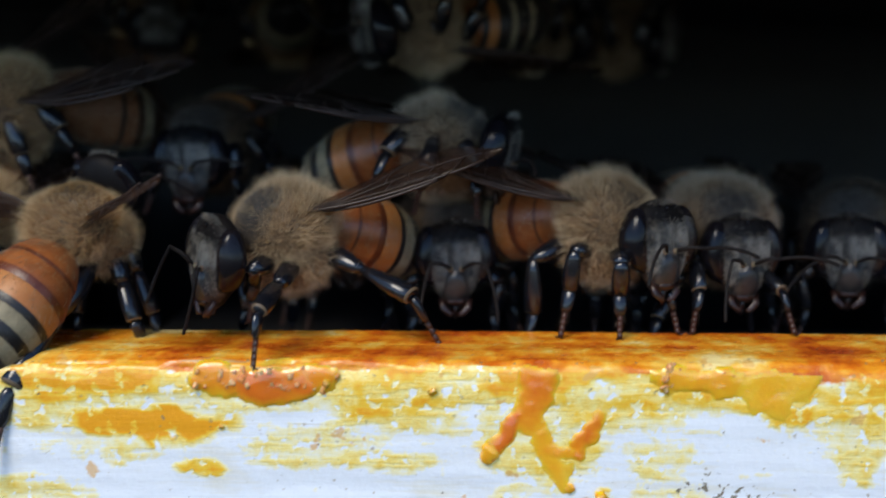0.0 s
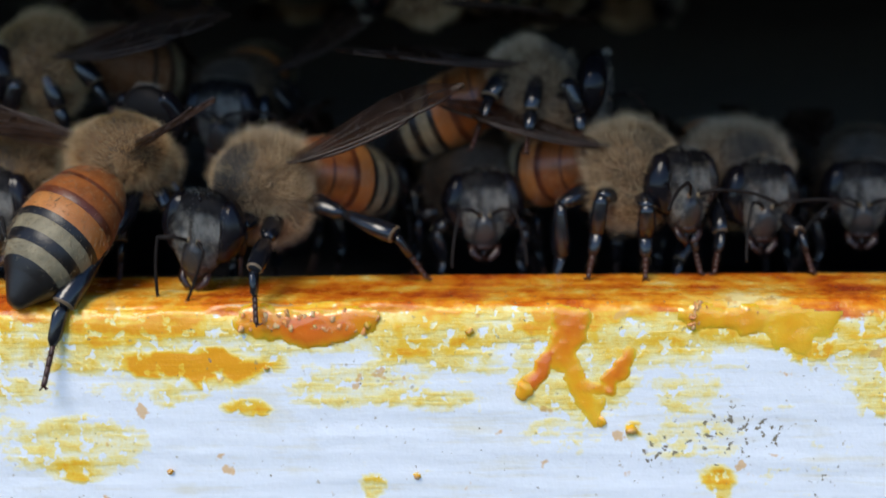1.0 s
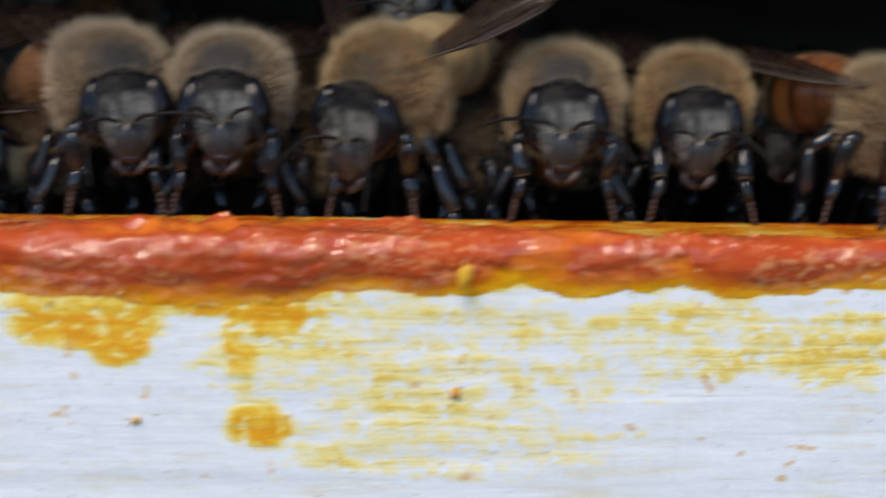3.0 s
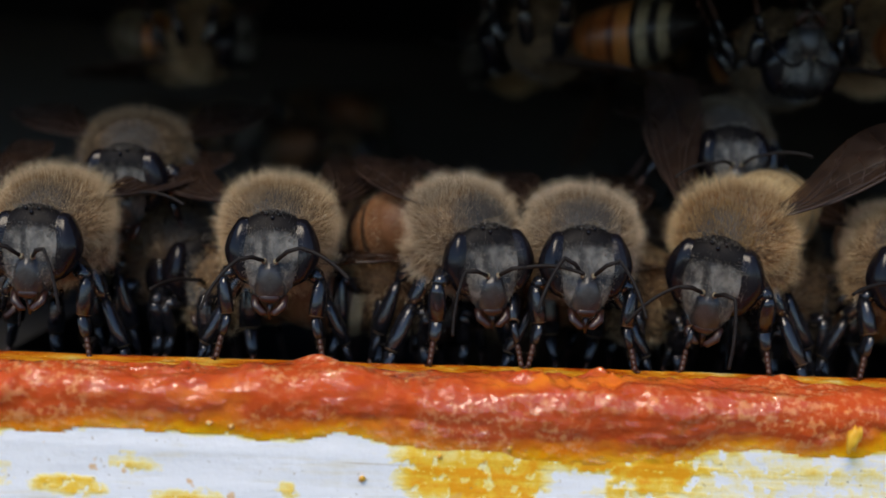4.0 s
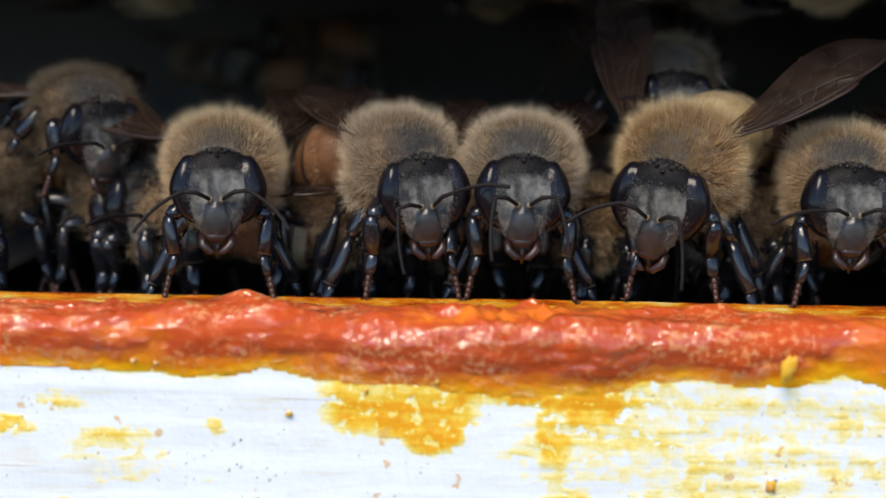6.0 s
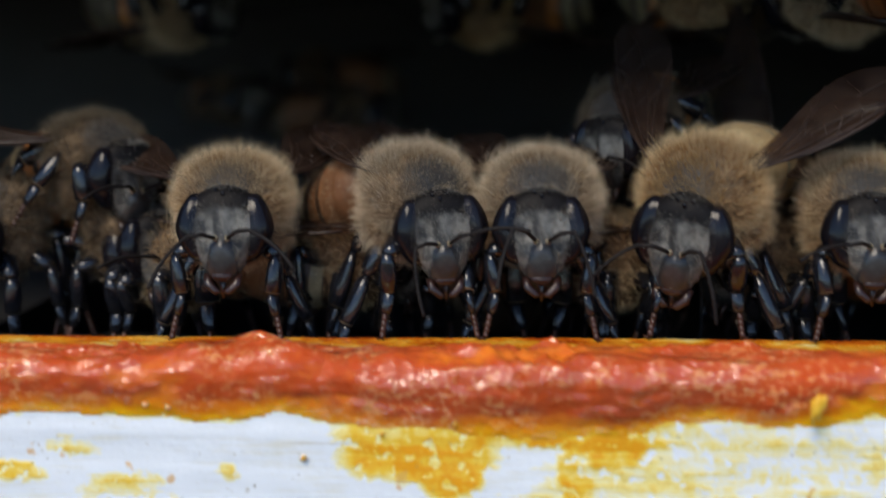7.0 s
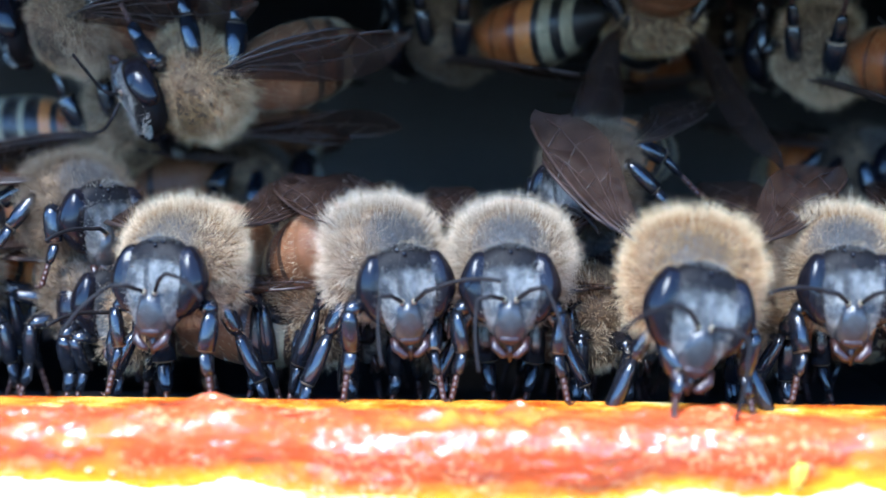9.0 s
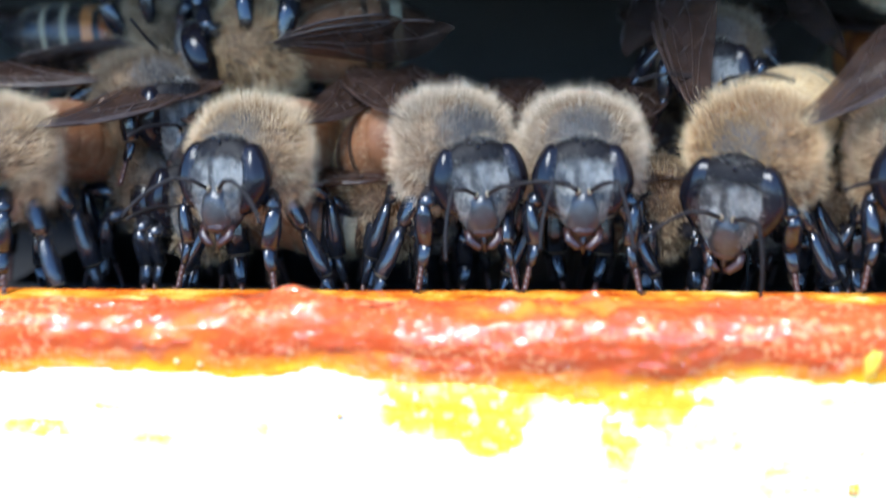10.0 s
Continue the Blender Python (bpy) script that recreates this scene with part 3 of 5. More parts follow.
def board_film(x, w, z):
    """How strongly the paint is stained: a resin fringe along the edge and separate spots lower down."""
    wave = value_noise(x * 0.35, w * 0.8, 4, 1) - 0.5
    bare = 0.88 - w * 0.2 + 1.1 * wave
    below = 0.92 - (w - bead_low(x)) * (2.8 - 1.6 * smooth01(x, -7, -4) * smooth01(-x, -12, -8)) + 0.6 * wave
    fringe = np.clip(np.where(x > 36.5, bare, below), 0, 0.95)
    return np.maximum(fringe, spots(x, z, FILM)) + 0.42 * (value_noise(x * 0.12, w * 0.5, 5, 8) - 0.44)


def sheet(name, xs, ss, mats, offset=None, keep=None, attributes=()):
    """A grid over the board's profile, lifted by offset(x, s), with named per-point values."""
    X, S = np.meshgrid(xs, ss, indexing="ij")
    y, z, ny, nz = profile(S)
    lift = offset(X, S) if offset is not None else 0.0
    verts = np.stack([X, y + ny * lift, z + nz * lift], -1).reshape(-1, 3)
    n = len(ss)
    i, j = np.meshgrid(np.arange(len(xs) - 1), np.arange(n - 1), indexing="ij")
    quads = np.stack([i * n + j, i * n + j + 1, (i + 1) * n + j + 1, (i + 1) * n + j], -1).reshape(-1, 4)
    if keep is not None:
        k = keep(X, S).reshape(-1)
        quads = quads[k[quads].any(1)]
        used = np.unique(quads)
        back = np.full(len(verts), -1)
        back[used] = np.arange(len(used))
        quads, verts = back[quads], verts[used]
    me = mesh(name, verts, quads, mats)
    for label, fn in attributes:
        vals = fn(X, S).reshape(-1)
        if keep is not None:
            vals = vals[used]
        a = me.attributes.new(label, "FLOAT", "POINT")
        a.data.foreach_set("value", vals.astype(np.float32))
    return me


def box(lo, hi):
    (a, b, c), (d, e, f) = lo, hi
    v = [(a, b, c), (d, b, c), (d, e, c), (a, e, c), (a, b, f), (d, b, f), (d, e, f), (a, e, f)]
    return np.array(v, float), [(0, 3, 2, 1), (4, 5, 6, 7), (0, 1, 5, 4), (1, 2, 6, 5), (2, 3, 7, 6), (3, 0, 4, 7)]


def build_hive():
    xs = np.concatenate([np.linspace(-220, -38, 14), np.arange(-36, 104, 0.24), np.linspace(106, 270, 14)])
    edge = RIM - ROUND
    ss = np.concatenate([np.arange(0, edge, 0.3), np.linspace(edge, edge + ARC, 6), np.arange(edge + ARC + 0.2, 24, 0.24), [40, 90, 245]])
    relief = lambda x, s: -0.55 * np.exp(-(((s - edge - 0.45) / 0.65) ** 2)) * value_noise(x * 0.6, s * 1.3, 4, 9) ** 1.5 + 0.10 * (value_noise(x * 0.10, s * 1.6, 4, 2) - 0.5) + 0.05 * (value_noise(x * 0.8, s * 2.0, 3, 4) - 0.5) - 0.02
    w = lambda s: s - edge - ARC * 0.5
    front = sheet("wall_front", xs, ss, PAINT, relief, None, (
        ("film", lambda x, s: board_film(x, w(s), profile(s)[1])),
        ("rim", lambda x, s: smooth01(-w(s) + 0.35 + 2.6 * (value_noise(x * 0.3, s * 0.7, 5, 6) - 0.5), -0.45, 0.45)),
        ("mould", lambda x, s: spots(x, profile(s)[1], MOULD)),
    ))
    tagged(new("wall_front", front), "white painted weathered wooden front board of a beehive", "hive wall", kind="structure")
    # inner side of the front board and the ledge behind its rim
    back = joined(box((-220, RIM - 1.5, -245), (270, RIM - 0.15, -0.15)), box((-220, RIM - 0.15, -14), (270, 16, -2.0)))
    tagged(new("wall_front_inner", mesh("wall_front_inner", *back, DARKWOOD, smooth=False)), "inner ledge behind the hive rim, shade put into its colour", "hive wall", kind="structure")
    # closing walls; the back one is set close to lift the gap's black
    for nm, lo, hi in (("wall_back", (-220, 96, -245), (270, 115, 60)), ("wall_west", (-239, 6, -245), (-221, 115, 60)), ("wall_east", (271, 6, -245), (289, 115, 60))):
        tagged(new(nm, mesh(nm, *box(lo, hi), DARKWOOD, smooth=False)), "wooden inner wall of the beehive, shade put into its colour", "hive wall", kind="structure")
    tagged(new("floor", mesh("floor", *box((-239, 6.2, -262), (289, 115, -246)), DARKWOOD, smooth=False)), "wooden bottom board of the beehive, shade put into its colour", "hive floor", kind="structure")
    # the raised cover; its unseen front edge is placed to shade the bees
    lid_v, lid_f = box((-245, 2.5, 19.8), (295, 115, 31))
    lid_v[:, 1] += np.where(lid_v[:, 1] < 50, (20 - lid_v[:, 0]) * 0.1, 0)  # edge slanted forward on the right for more shade there
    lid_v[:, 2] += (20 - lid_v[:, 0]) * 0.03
    tagged(new("ceiling", mesh("ceiling", lid_v, lid_f, LIDWOOD, smooth=False)), "dark wooden underside of raised hive cover, unseen edge skewed for shade", "hive cover", kind="structure")
    # unseen ground, added to set the light bounced up at the bees
    g = mesh("ground", *box((-9e5, -9e5, -420), (9e5, 9e5, -400)), UNSEEN_GROUND, smooth=False)
    tagged(new("ground", g), "unseen dark ground around the beehive, added to limit bounced light", "ground", kind="structure")


build_hive()

# frames standing in the box, their top bars below the bees
def build_frames():
    for n in range(9):
        f = new("hive_frame", None)
        f.matrix_basis = shift_mm(-196 + 52 * n, 0, 0)
        tagged(f, "wooden brood frame with comb in the hive, coloured shade-dark", "hive frame", "frames in the hive")
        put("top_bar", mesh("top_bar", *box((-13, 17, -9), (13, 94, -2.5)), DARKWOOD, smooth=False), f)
        put("comb", mesh("comb", *box((-11, 24, -230), (11, 90, -9)), DARKWOOD, smooth=False), f, label="wax comb, coloured shade-dark")


build_frames()


# ---- propolis on the rim ----
EDGE_S = RIM - ROUND + ARC * 0.5


def ridge_lift(x, s):
    """Thick red resin bead along the edge, lumpy, ending in a ragged tail."""
    w = s - EDGE_S
    low = bead_low(x)
    high = 3.2 + 1.6 * (value_noise(x * 0.3, w * 0 + 8, 4, 12) - 0.5) - 1.8 * smooth01(x, 14, 24)
    body = smooth01(low - w, -0.35, 1.7) * smooth01(w + high, -0.2, 1.2) * smooth01(-x, -37, -31)
    crumbly = smooth01(value_noise(x * 0.22, w * 0.3, 2, 16), 0.45, 0.7)
    lumps = 0.28 + 0.4 * value_noise(x * 0.26, w * 0.9, 3, 13) + (0.2 + 0.5 * crumbly) * (value_noise(x * 1.3, w * 1.9, 3, 14) - 0.5) + (0.06 + 0.24 * crumbly) * smooth01(w, -2.6, -1.2) * (value_noise(x * 3.4, w * 4.0, 3, 18) - 0.5) + 0.2 * (value_noise(x * 0.6, w * 2.0, 2, 19) - 0.5)
    for cx, cw, r, h in ((-8.4, -2.2, 1.5, 0.75), (-7.0, -0.8, 1.2, 0.4), (4.2, -2.2, 0.45, 0.4), (12.3, -2.2, 0.5, 0.35), (11.2, -2.0, 0.9, 0.3), (0.8, -1.2, 0.9, 0.3), (-11.0, -0.6, 1.0, 0.4), (6.4, 0.3, 1.6, 0.3)):
        lumps = lumps + h * np.exp(-(((x - cx) / r) ** 2) - ((w - cw) / (0.7 * r)) ** 2)
    fringe = 0.045 * smooth01(low + 0.05 + 0.35 * value_noise(x * 1.1, w, 3, 15) - w, 0, 0.2) * smooth01(w + high, -0.2, 0.4) * smooth01(-x, -38, -33)
    return np.maximum(body * lumps * 0.95, fringe) - 0.03


def seg_lift(rows, seed, detail=5, waver=1.0):
    """Resin runs: capsules (x, z, x, z, radius, height) on the face with wavering outlines."""
    def lift(x, s):
        z = profile(s)[1]
        wx = x + 2.0 * waver * (value_noise(x * 0.9, z * 0.9, detail, seed) - 0.5)
        wz = z + 1.3 * waver * (value_noise(x * 0.9, z * 0.9, detail, seed + 1) - 0.5)
        out = np.zeros_like(x)
        for ax, az, bx, bz, r, h in rows:
            dx, dz = bx - ax, bz - az
            k = np.clip(((wx - ax) * dx + (wz - az) * dz) / (dx * dx + dz * dz + 1e-9), 0, 1)
            d = np.hypot(wx - ax - k * dx, wz - az - k * dz) / r
            out = np.maximum(out, h * np.sqrt(np.clip(1 - d * d, 0, 1)))
        return out * (0.8 + 0.4 * value_noise(x * 0.8, z * 0.8, 3, seed + 2)) - 0.03
    return lift


def resin(name, x0, x1, s0, s1, lift, label, step_mm=0.14, full=0.55, mat=None):
    me = sheet(name, np.arange(x0, x1, step_mm), np.arange(s0, s1, step_mm), mat or PROPOLIS, lift, lambda x, s: lift(x, s) > 0,
               (("thick", lambda x, s: np.clip(lift(x, s) / full, 0, 1)),))
    return tagged(new(name, me), label, "propolis", "propolis on the rim")


ridge = resin("propolis_ridge", -40, 39, 1.2, 10.5, ridge_lift, "thick glossy red-brown bead of propolis along the hive rim", 0.125, 0.27)
LUMP_RUNS = seg_lift([(57.4, -0.95, 59.6, -1.2, 0.85, 0.16), (59.4, -1.3, 61.4, -1.1, 0.8, 0.2), (61.0, -1.0, 63.0, -0.9, 0.6, 0.14)], 21, 5)
lump = resin("propolis_lump", 56, 65, 5.6, 9, LUMP_RUNS, "crumbly pinkish lump of propolis on the rim edge", 0.1, 0.2, CLEAR)
drip = resin("propolis_drip", 68, 77, 5.4, 13.5, seg_lift([(72.5, -0.95, 71.9, -2.7, 0.72, 0.10), (71.6, -2.6, 70.4, -4.1, 0.36, 0.12), (72.5, -3.0, 73.5, -5.3, 0.62, 0.055), (75.0, -2.5, 74.2, -4.3, 0.42, 0.09),
      (73.2, -4.0, 74.3, -4.2, 0.45, 0.07)], 31, 4, 0.6), "amber propolis runs dripping down the painted board", 0.08, 0.1, CLEAR)
for cx, cz, r in ((70.3, -4.2, 0.42), (73.9, -5.75, 0.22)):
    v, f = ball(16, 12, lambda d: d * np.array((r, r * 0.5, r * 1.15)) * (1 + 0.12 * np.sin(3 * d[:, :1] + 4 * d[:, 2:])) + np.array((cx, -0.05, cz)))
    drop = mesh("drop", v, f, CLEAR)
    drop.attributes.new("thick", "FLOAT", "POINT").data.foreach_set("value", np.full(len(v), 0.35, np.float32))
    put("drop", drop, drip, label="rounded orange resin drop at the end of a run")
PATCH_RUNS = seg_lift([(78.4, -0.8, 80.7, -0.95, 0.6, 0.12), (81.2, -1.0, 84.2, -1.2, 0.75, 0.06), (82.0, -1.6, 83.2, -2.1, 0.6, 0.06)], 41, 5, 0.9)
patch = resin("propolis_patch", 77, 86, 4.5, 10, PATCH_RUNS, "thin orange propolis patch on the worn board edge", 0.1, 0.3, CLEAR)
resin("propolis_smear", 34, 40, 5.0, 11, seg_lift([(33, -0.9, 35.2, -1.3, 0.7, 0.25), (35.0, -1.6, 36.2, -2.7, 0.45, 0.18)], 51), "orange propolis smear on the hive front", 0.12, 0.3, CLEAR)


def crumb_shapes():
    out = []
    for n in range(6):
        rng = np.random.default_rng(70 + n)
        k = rng.uniform(2, 5, 6)
        out.append(mesh("crumb", *ball(8, 6, lambda d: d * np.array((1.3, 0.8, 0.8)) * (1 + 0.28 * np.sin(k[0] * d[:, :1] + k[1]) + 0.24 * np.sin(k[2] * d[:, 1:2] * 1.4 + k[3]) + 0.2 * np.sin(k[4] * d[:, 2:] * 1.5 + k[5]))), CRUMB))
    return out


def strew(parent, shapes, count, x0, x1, w0, w1, lift, sizes, seed):
    """Pale crumbs stuck into a resin surface, one object each."""
    rng = np.random.default_rng(seed)
    made = 0
    while made < count:
        x, w = rng.uniform(x0, x1), rng.uniform(w0, w1)
        s = w + EDGE_S
        h = float(lift(np.array([x]), np.array([s]))[0])
        if h < 0.03 or value_noise(np.array([x * 0.3]), np.array([w * 0.5]), 2, 77)[0] < rng.uniform(0.3, 0.62):
            continue
        y, z, ny, nz = (float(v) for v in profile(s))
        r = rng.uniform(*sizes) * rng.uniform(0.6, 1.0)
        put("crumb", shapes[made % len(shapes)], parent, shift_mm(x, y + ny * h * 0.6, z + nz * h * 0.6, *rng.uniform(0, 360, 3)) @ Matrix.Scale(r, 4))
        made += 1


SHAPES = crumb_shapes()
strew(patch, SHAPES, 18, 77.8, 81.4, -0.3, 1.6, PATCH_RUNS, (0.08, 0.2), 7)
strew(ridge, SHAPES, 120, -24, 33, -2.6, 1.6, ridge_lift, (0.07, 0.2), 5)
strew(lump, SHAPES, 40, 57.0, 63.6, -0.2, 1.3, LUMP_RUNS, (0.08, 0.22), 6)


def build_crumbs():
    """Wax flake, splinter and small resin beads stuck to the board."""
    wax, t, b = nodes("yellow_wax")
    t.links.new(ramp(t, noise_node(t, 2500, 3, 0.6, coords(t)), [(0.3, (0.80, 0.38, 0.01)), (0.7, (0.85, 0.52, 0.06))]), b.inputs["Base Color"])
    setv(b, Roughness=0.35)
    v, f = ball(10, 8, lambda d: d * np.array((0.3, 0.2, 0.6)) * (1 + 0.2 * np.sin(7 * d[:, :1] + 5 * d[:, 2:])))
    ob = new("wax_flake", mesh("wax_flake", v, f, wax))
    ob.matrix_basis = shift_mm(14.4, -0.75, -1.3, 10, 12, 0)
    tagged(ob, "bright yellow wax flake stuck in the propolis", "wax flake")
    strawm, t, b = nodes("dry_splinter")
    t.links.new(ramp(t, noise_node(t, 3, 4, 0.6, coords(t, (900, 900, 120))), [(0.3, (0.46, 0.33, 0.23)), (0.7, (0.72, 0.56, 0.42))]), b.inputs["Base Color"])
    setv(b, Roughness=0.7)
    p, q = Vector((39.6, -0.12, -3.65)), Vector((43.7, -0.12, -0.95))
    me = mesh("wood_splinter", *tube([p, p.lerp(q, 0.1), p.lerp(q, 0.5), p.lerp(q, 0.8), q], [0.12, 0.28, 0.22, 0.14, 0.05], 9, 0.22), strawm)
    tagged(new("wood_splinter", me), "thin dry brown wood splinter lying on the painted board", "splinter")
    rng = np.random.default_rng(4)
    for cx, cz, r in ((67.79, -1.42, 0.2), (63.1, -1.05, 0.24), (58.4, -3.1, 0.13), (75.25, -6.15, 0.3), (-2.94, -2.76, 0.11), (14.2, -6.62, 0.3), (-6.2, -3.8, 0.16), (65.3, -8.35, 0.2), (0.5, -7.9, 0.22), (0.0, -2.3, 0.16), (53.7, -8.1, 0.16)):
        v, f = ball(9, 7, lambda d: d * np.array((r, r * 0.6, r * 0.8)) * (1 + 0.25 * np.sin(5 * d[:, :1] + 9 * d[:, 2:] + cx)))
        ob = new("resin_bead", mesh("resin_bead", v, f, PROPOLIS))
        ob.matrix_basis = shift_mm(cx, -0.05, cz, 0, rng.uniform(0, 180), 0)
        tagged(ob, "small hardened amber resin bead on the painted board", "resin bead", "resin beads on the board")


build_crumbs()


# ---- honey bees ----
# A bee's own space: millimetres, thorax centre at the origin, looking along -y, back along +z.
def head_half(z):
    return 0.72 + 1.05 * smooth01(z, -1.0, 0.15)


def head_shape(d):
    z = d[:, 2]
    x = d[:, 0] * head_half(z)
    clyp = np.exp(-((x / 0.75) ** 4) - ((z + 0.5) / 0.36) ** 4)
    # hollows for the feelers on either side of a keel that runs up to the crown
    dent = 0.24 * np.exp(-(((np.abs(x) - 0.5) / 0.3) ** 2) - ((z - 0.1) / 0.3) ** 2) - 0.13 * np.exp(-((x / 0.13) ** 2) - ((z - 0.1) / 0.32) ** 2)
    y = np.where(d[:, 1] < 0, dent - 0.86 * np.abs(d[:, 1]) ** 0.8 - 0.16 * clyp, 0.9 * d[:, 1])
    return np.stack([x, y, np.where(z > 0, 1.72, 1.95) * z], -1)


def patch_of_head(name, mask, lift, mat, n=64, m=48):
    """A plate that swells out of the head where mask(directions, places) is above zero."""
    dirs, faces = ball(n, m, lambda d: d)
    base = head_shape(dirs)
    k = mask(dirs, base)
    verts = base * 0.985 + dirs * (lift * np.sqrt(k))[:, None]
    keep = [f for f in faces if max(k[i] for i in f) > 0.003]
    used = sorted({i for f in keep for i in f})
    back = {v: q for q, v in enumerate(used)}
    return mesh(name, verts[used], [tuple(back[i] for i in f) for f in keep], mat)


THORAX_R = np.array((2.4, 2.2, 1.78))


CHEST_R, CHEST_AT = np.array((2.35, 1.8, 1.65)), np.array((0, -0.2, -1.3))


def thorax_hair(rng):
    d = rng.normal(0, 1, 3)
    d /= np.linalg.norm(d)
    if rng.random() < 0.3:
        p = d * CHEST_R + CHEST_AT
        if d[2] > 0.35 or (p / THORAX_R) @ (p / THORAX_R) < 1:
            return None
        return p * 0.985, d + np.array((0, -0.1, -0.1)), 0.85
    # the back's smooth disc carries only short down
    disc = math.exp(-((d[0] / 0.54) ** 4) - ((d[1] + 0.6) / 0.60) ** 4) if d[2] > 0 else 0.0
    if rng.random() < 0.74 * disc or (d[1] < -0.8 and abs(d[2]) < 0.3 and abs(d[0]) < 0.4):
        return None
    nor = d / THORAX_R
    nor = nor / np.linalg.norm(nor)
    # a plush nap in front, a longer brush on the nape and a ruff on the flanks
    brush = float(smooth01(d[1] + 0.9 * d[2], 0.35, 1.0))
    length = 0.62 + 0.4 * brush + 0.28 * float(smooth01(abs(d[0]), 0.5, 0.9)) - 0.42 * disc
    return d * THORAX_R * 0.985, nor + np.array((0, 0.30 - 0.25 * brush, 0.18 + 0.2 * brush)), length


def disc_down(rng):
    d = rng.normal(0, 1, 3)
    d /= np.linalg.norm(d)
    if d[2] < 0.1 or (d[0] / 0.64) ** 2 + ((d[1] + 0.6) / 0.62) ** 2 > 1:
        return None
    nor = d / THORAX_R
    return d * THORAX_R * 0.99, nor / np.linalg.norm(nor) + np.array((0, 0.9, 0.2)), 1.0


def face_hair(rng):
    d = rng.normal(0, 1, 3)
    d /= np.linalg.norm(d)
    if d[1] > -0.15:
        return None
    p = head_shape(d[None])[0]
    # bare under the crown, in the feeler hollows and on the shield; thick and pale on the cheeks
    if 0.6 < d[2] < 0.86 and rng.random() < 0.9:
        return None
    if abs(p[0]) < 0.45 and p[2] < -0.35 and rng.random() < 0.8:
        return None
    if ((abs(p[0]) - 0.5) / 0.3) ** 2 + ((d[2] - 0.12) / 0.24) ** 2 < 1 and rng.random() < 0.7:
        return None
    return p * 0.99, np.array((d[0] * 0.5, -0.9, d[2] * 0.4 + 0.1)), 0.7 + 0.8 * (d[2] > 0.86) + 0.3 * (abs(p[0]) > 0.6)


def neck_hair(rng):
    """A ruff behind the head, under the chin and on the cheeks."""
    a = rng.uniform(0, 2 * math.pi)
    r = rng.uniform(0.55, 0.95)
    p = np.array((1.75 * r * math.cos(a), -1.35 - 0.35 * (1 - r), 1.6 * r * math.sin(a) - 0.25))
    return p, np.array((math.cos(a), -0.55, math.sin(a))), 0.9


ABD_LEN = 6.9


def abd_radius(k):
    k = np.asarray(k, float)
    return 2.18 * np.sin(np.clip(np.pi * (0.10 + 0.88 * k ** 0.93), 0, np.pi)) ** 0.55 * (1 - 0.28 * smooth01(k, 0.72, 1.0))


def abd_drop(k):
    return -0.25 - 1.0 * k ** 1.8


def abd_ring(k0, k1, swell0, swell1, n=26, m=6, close=False):
    vs, fs = [], []
    for i in range(m):
        k = k0 + (k1 - k0) * i / (m - 1)
        r = float(abd_radius(min(k, 0.999))) * (swell0 + (swell1 - swell0) * (i / (m - 1)) ** 0.6)
        if i == m - 1 and not close:
            r *= 0.975
        for j in range(n):
            a = 2 * math.pi * j / n
            vs.append((r * math.cos(a), ABD_LEN * k, 0.88 * r * math.sin(a) + abd_drop(k)))
    for i in range(m - 1):
        fs += [(i * n + j, (i + 1) * n + j, (i + 1) * n + (j + 1) % n, i * n + (j + 1) % n) for j in range(n)]
    if close:
        vs.append((0, ABD_LEN * (k1 + 0.012), abd_drop(k1)))
        fs += [((m - 1) * n + j, len(vs) - 1, (m - 1) * n + (j + 1) % n) for j in range(n)]
    return np.array(vs), fs


TERGITES = [(0.0, 0.20), (0.17, 0.385), (0.36, 0.555), (0.53, 0.715), (0.69, 0.86), (0.83, 1.0)]
COATS = {  # front colour, band colour and the band's share of each plate
    "amber": [(AMBER, RUST, 0.14), (AMBER, RUST, 0.2), (HONEY, BLACK, 0.3), (TAN, BLACK, 0.42), (TAN, BLACK, 0.42), (BLACK, BLACK, 0.5)],
    "tawny": [(TAWNY, TAWNY, 0.14), (TAWNY, TAWNY, 0.12), (TAWNY, UMBER, 0.3), (TAWNY, UMBER, 0.36), (TAN, UMBER, 0.42), (UMBER, UMBER, 0.5)],
    "pale": [(BUFF, BUFF, 0.2), (BUFF, TAN, 0.2), (BUFF, BLACK, 0.3), (TAN, BLACK, 0.45), (TAN, BLACK, 0.45), (BLACK, BLACK, 0.5)],
    "dark": [(AMBER, BLACK, 0.3), (HONEY, BLACK, 0.5), (TAN, BLACK, 0.6), (TAN, BLACK, 0.65), (BLACK, BLACK, 0.65), (BLACK, BLACK, 0.5)],
}


def abdomen_hair(rng):
    k, a = rng.uniform(0.03, 0.82), rng.uniform(0, 2 * math.pi)
    inside = min(((k - lo) / (hi - lo) for lo, hi in TERGITES if lo <= k <= hi), default=0.5)
    if inside > 0.6 and rng.random() < 0.85:
        return None
    r = float(abd_radius(k)) * 1.005
    return np.array((r * math.cos(a), ABD_LEN * k, 0.88 * r * math.sin(a) + abd_drop(k))), np.array((0.5 * math.cos(a), 0.95, 0.5 * math.sin(a))), 1.6 if k < 0.12 else 0.75


LEGS = {  # hip, femur, tibia and foot lengths
    "front": ((0.85, -1.35, -1.25), 2.15, 1.75, 2.2),
    "mid": ((1.1, -0.25, -1.5), 2.25, 1.95, 2.4),
    "hind": ((1.0, 0.95, -1.45), 2.6, 2.7, 3.0),
}


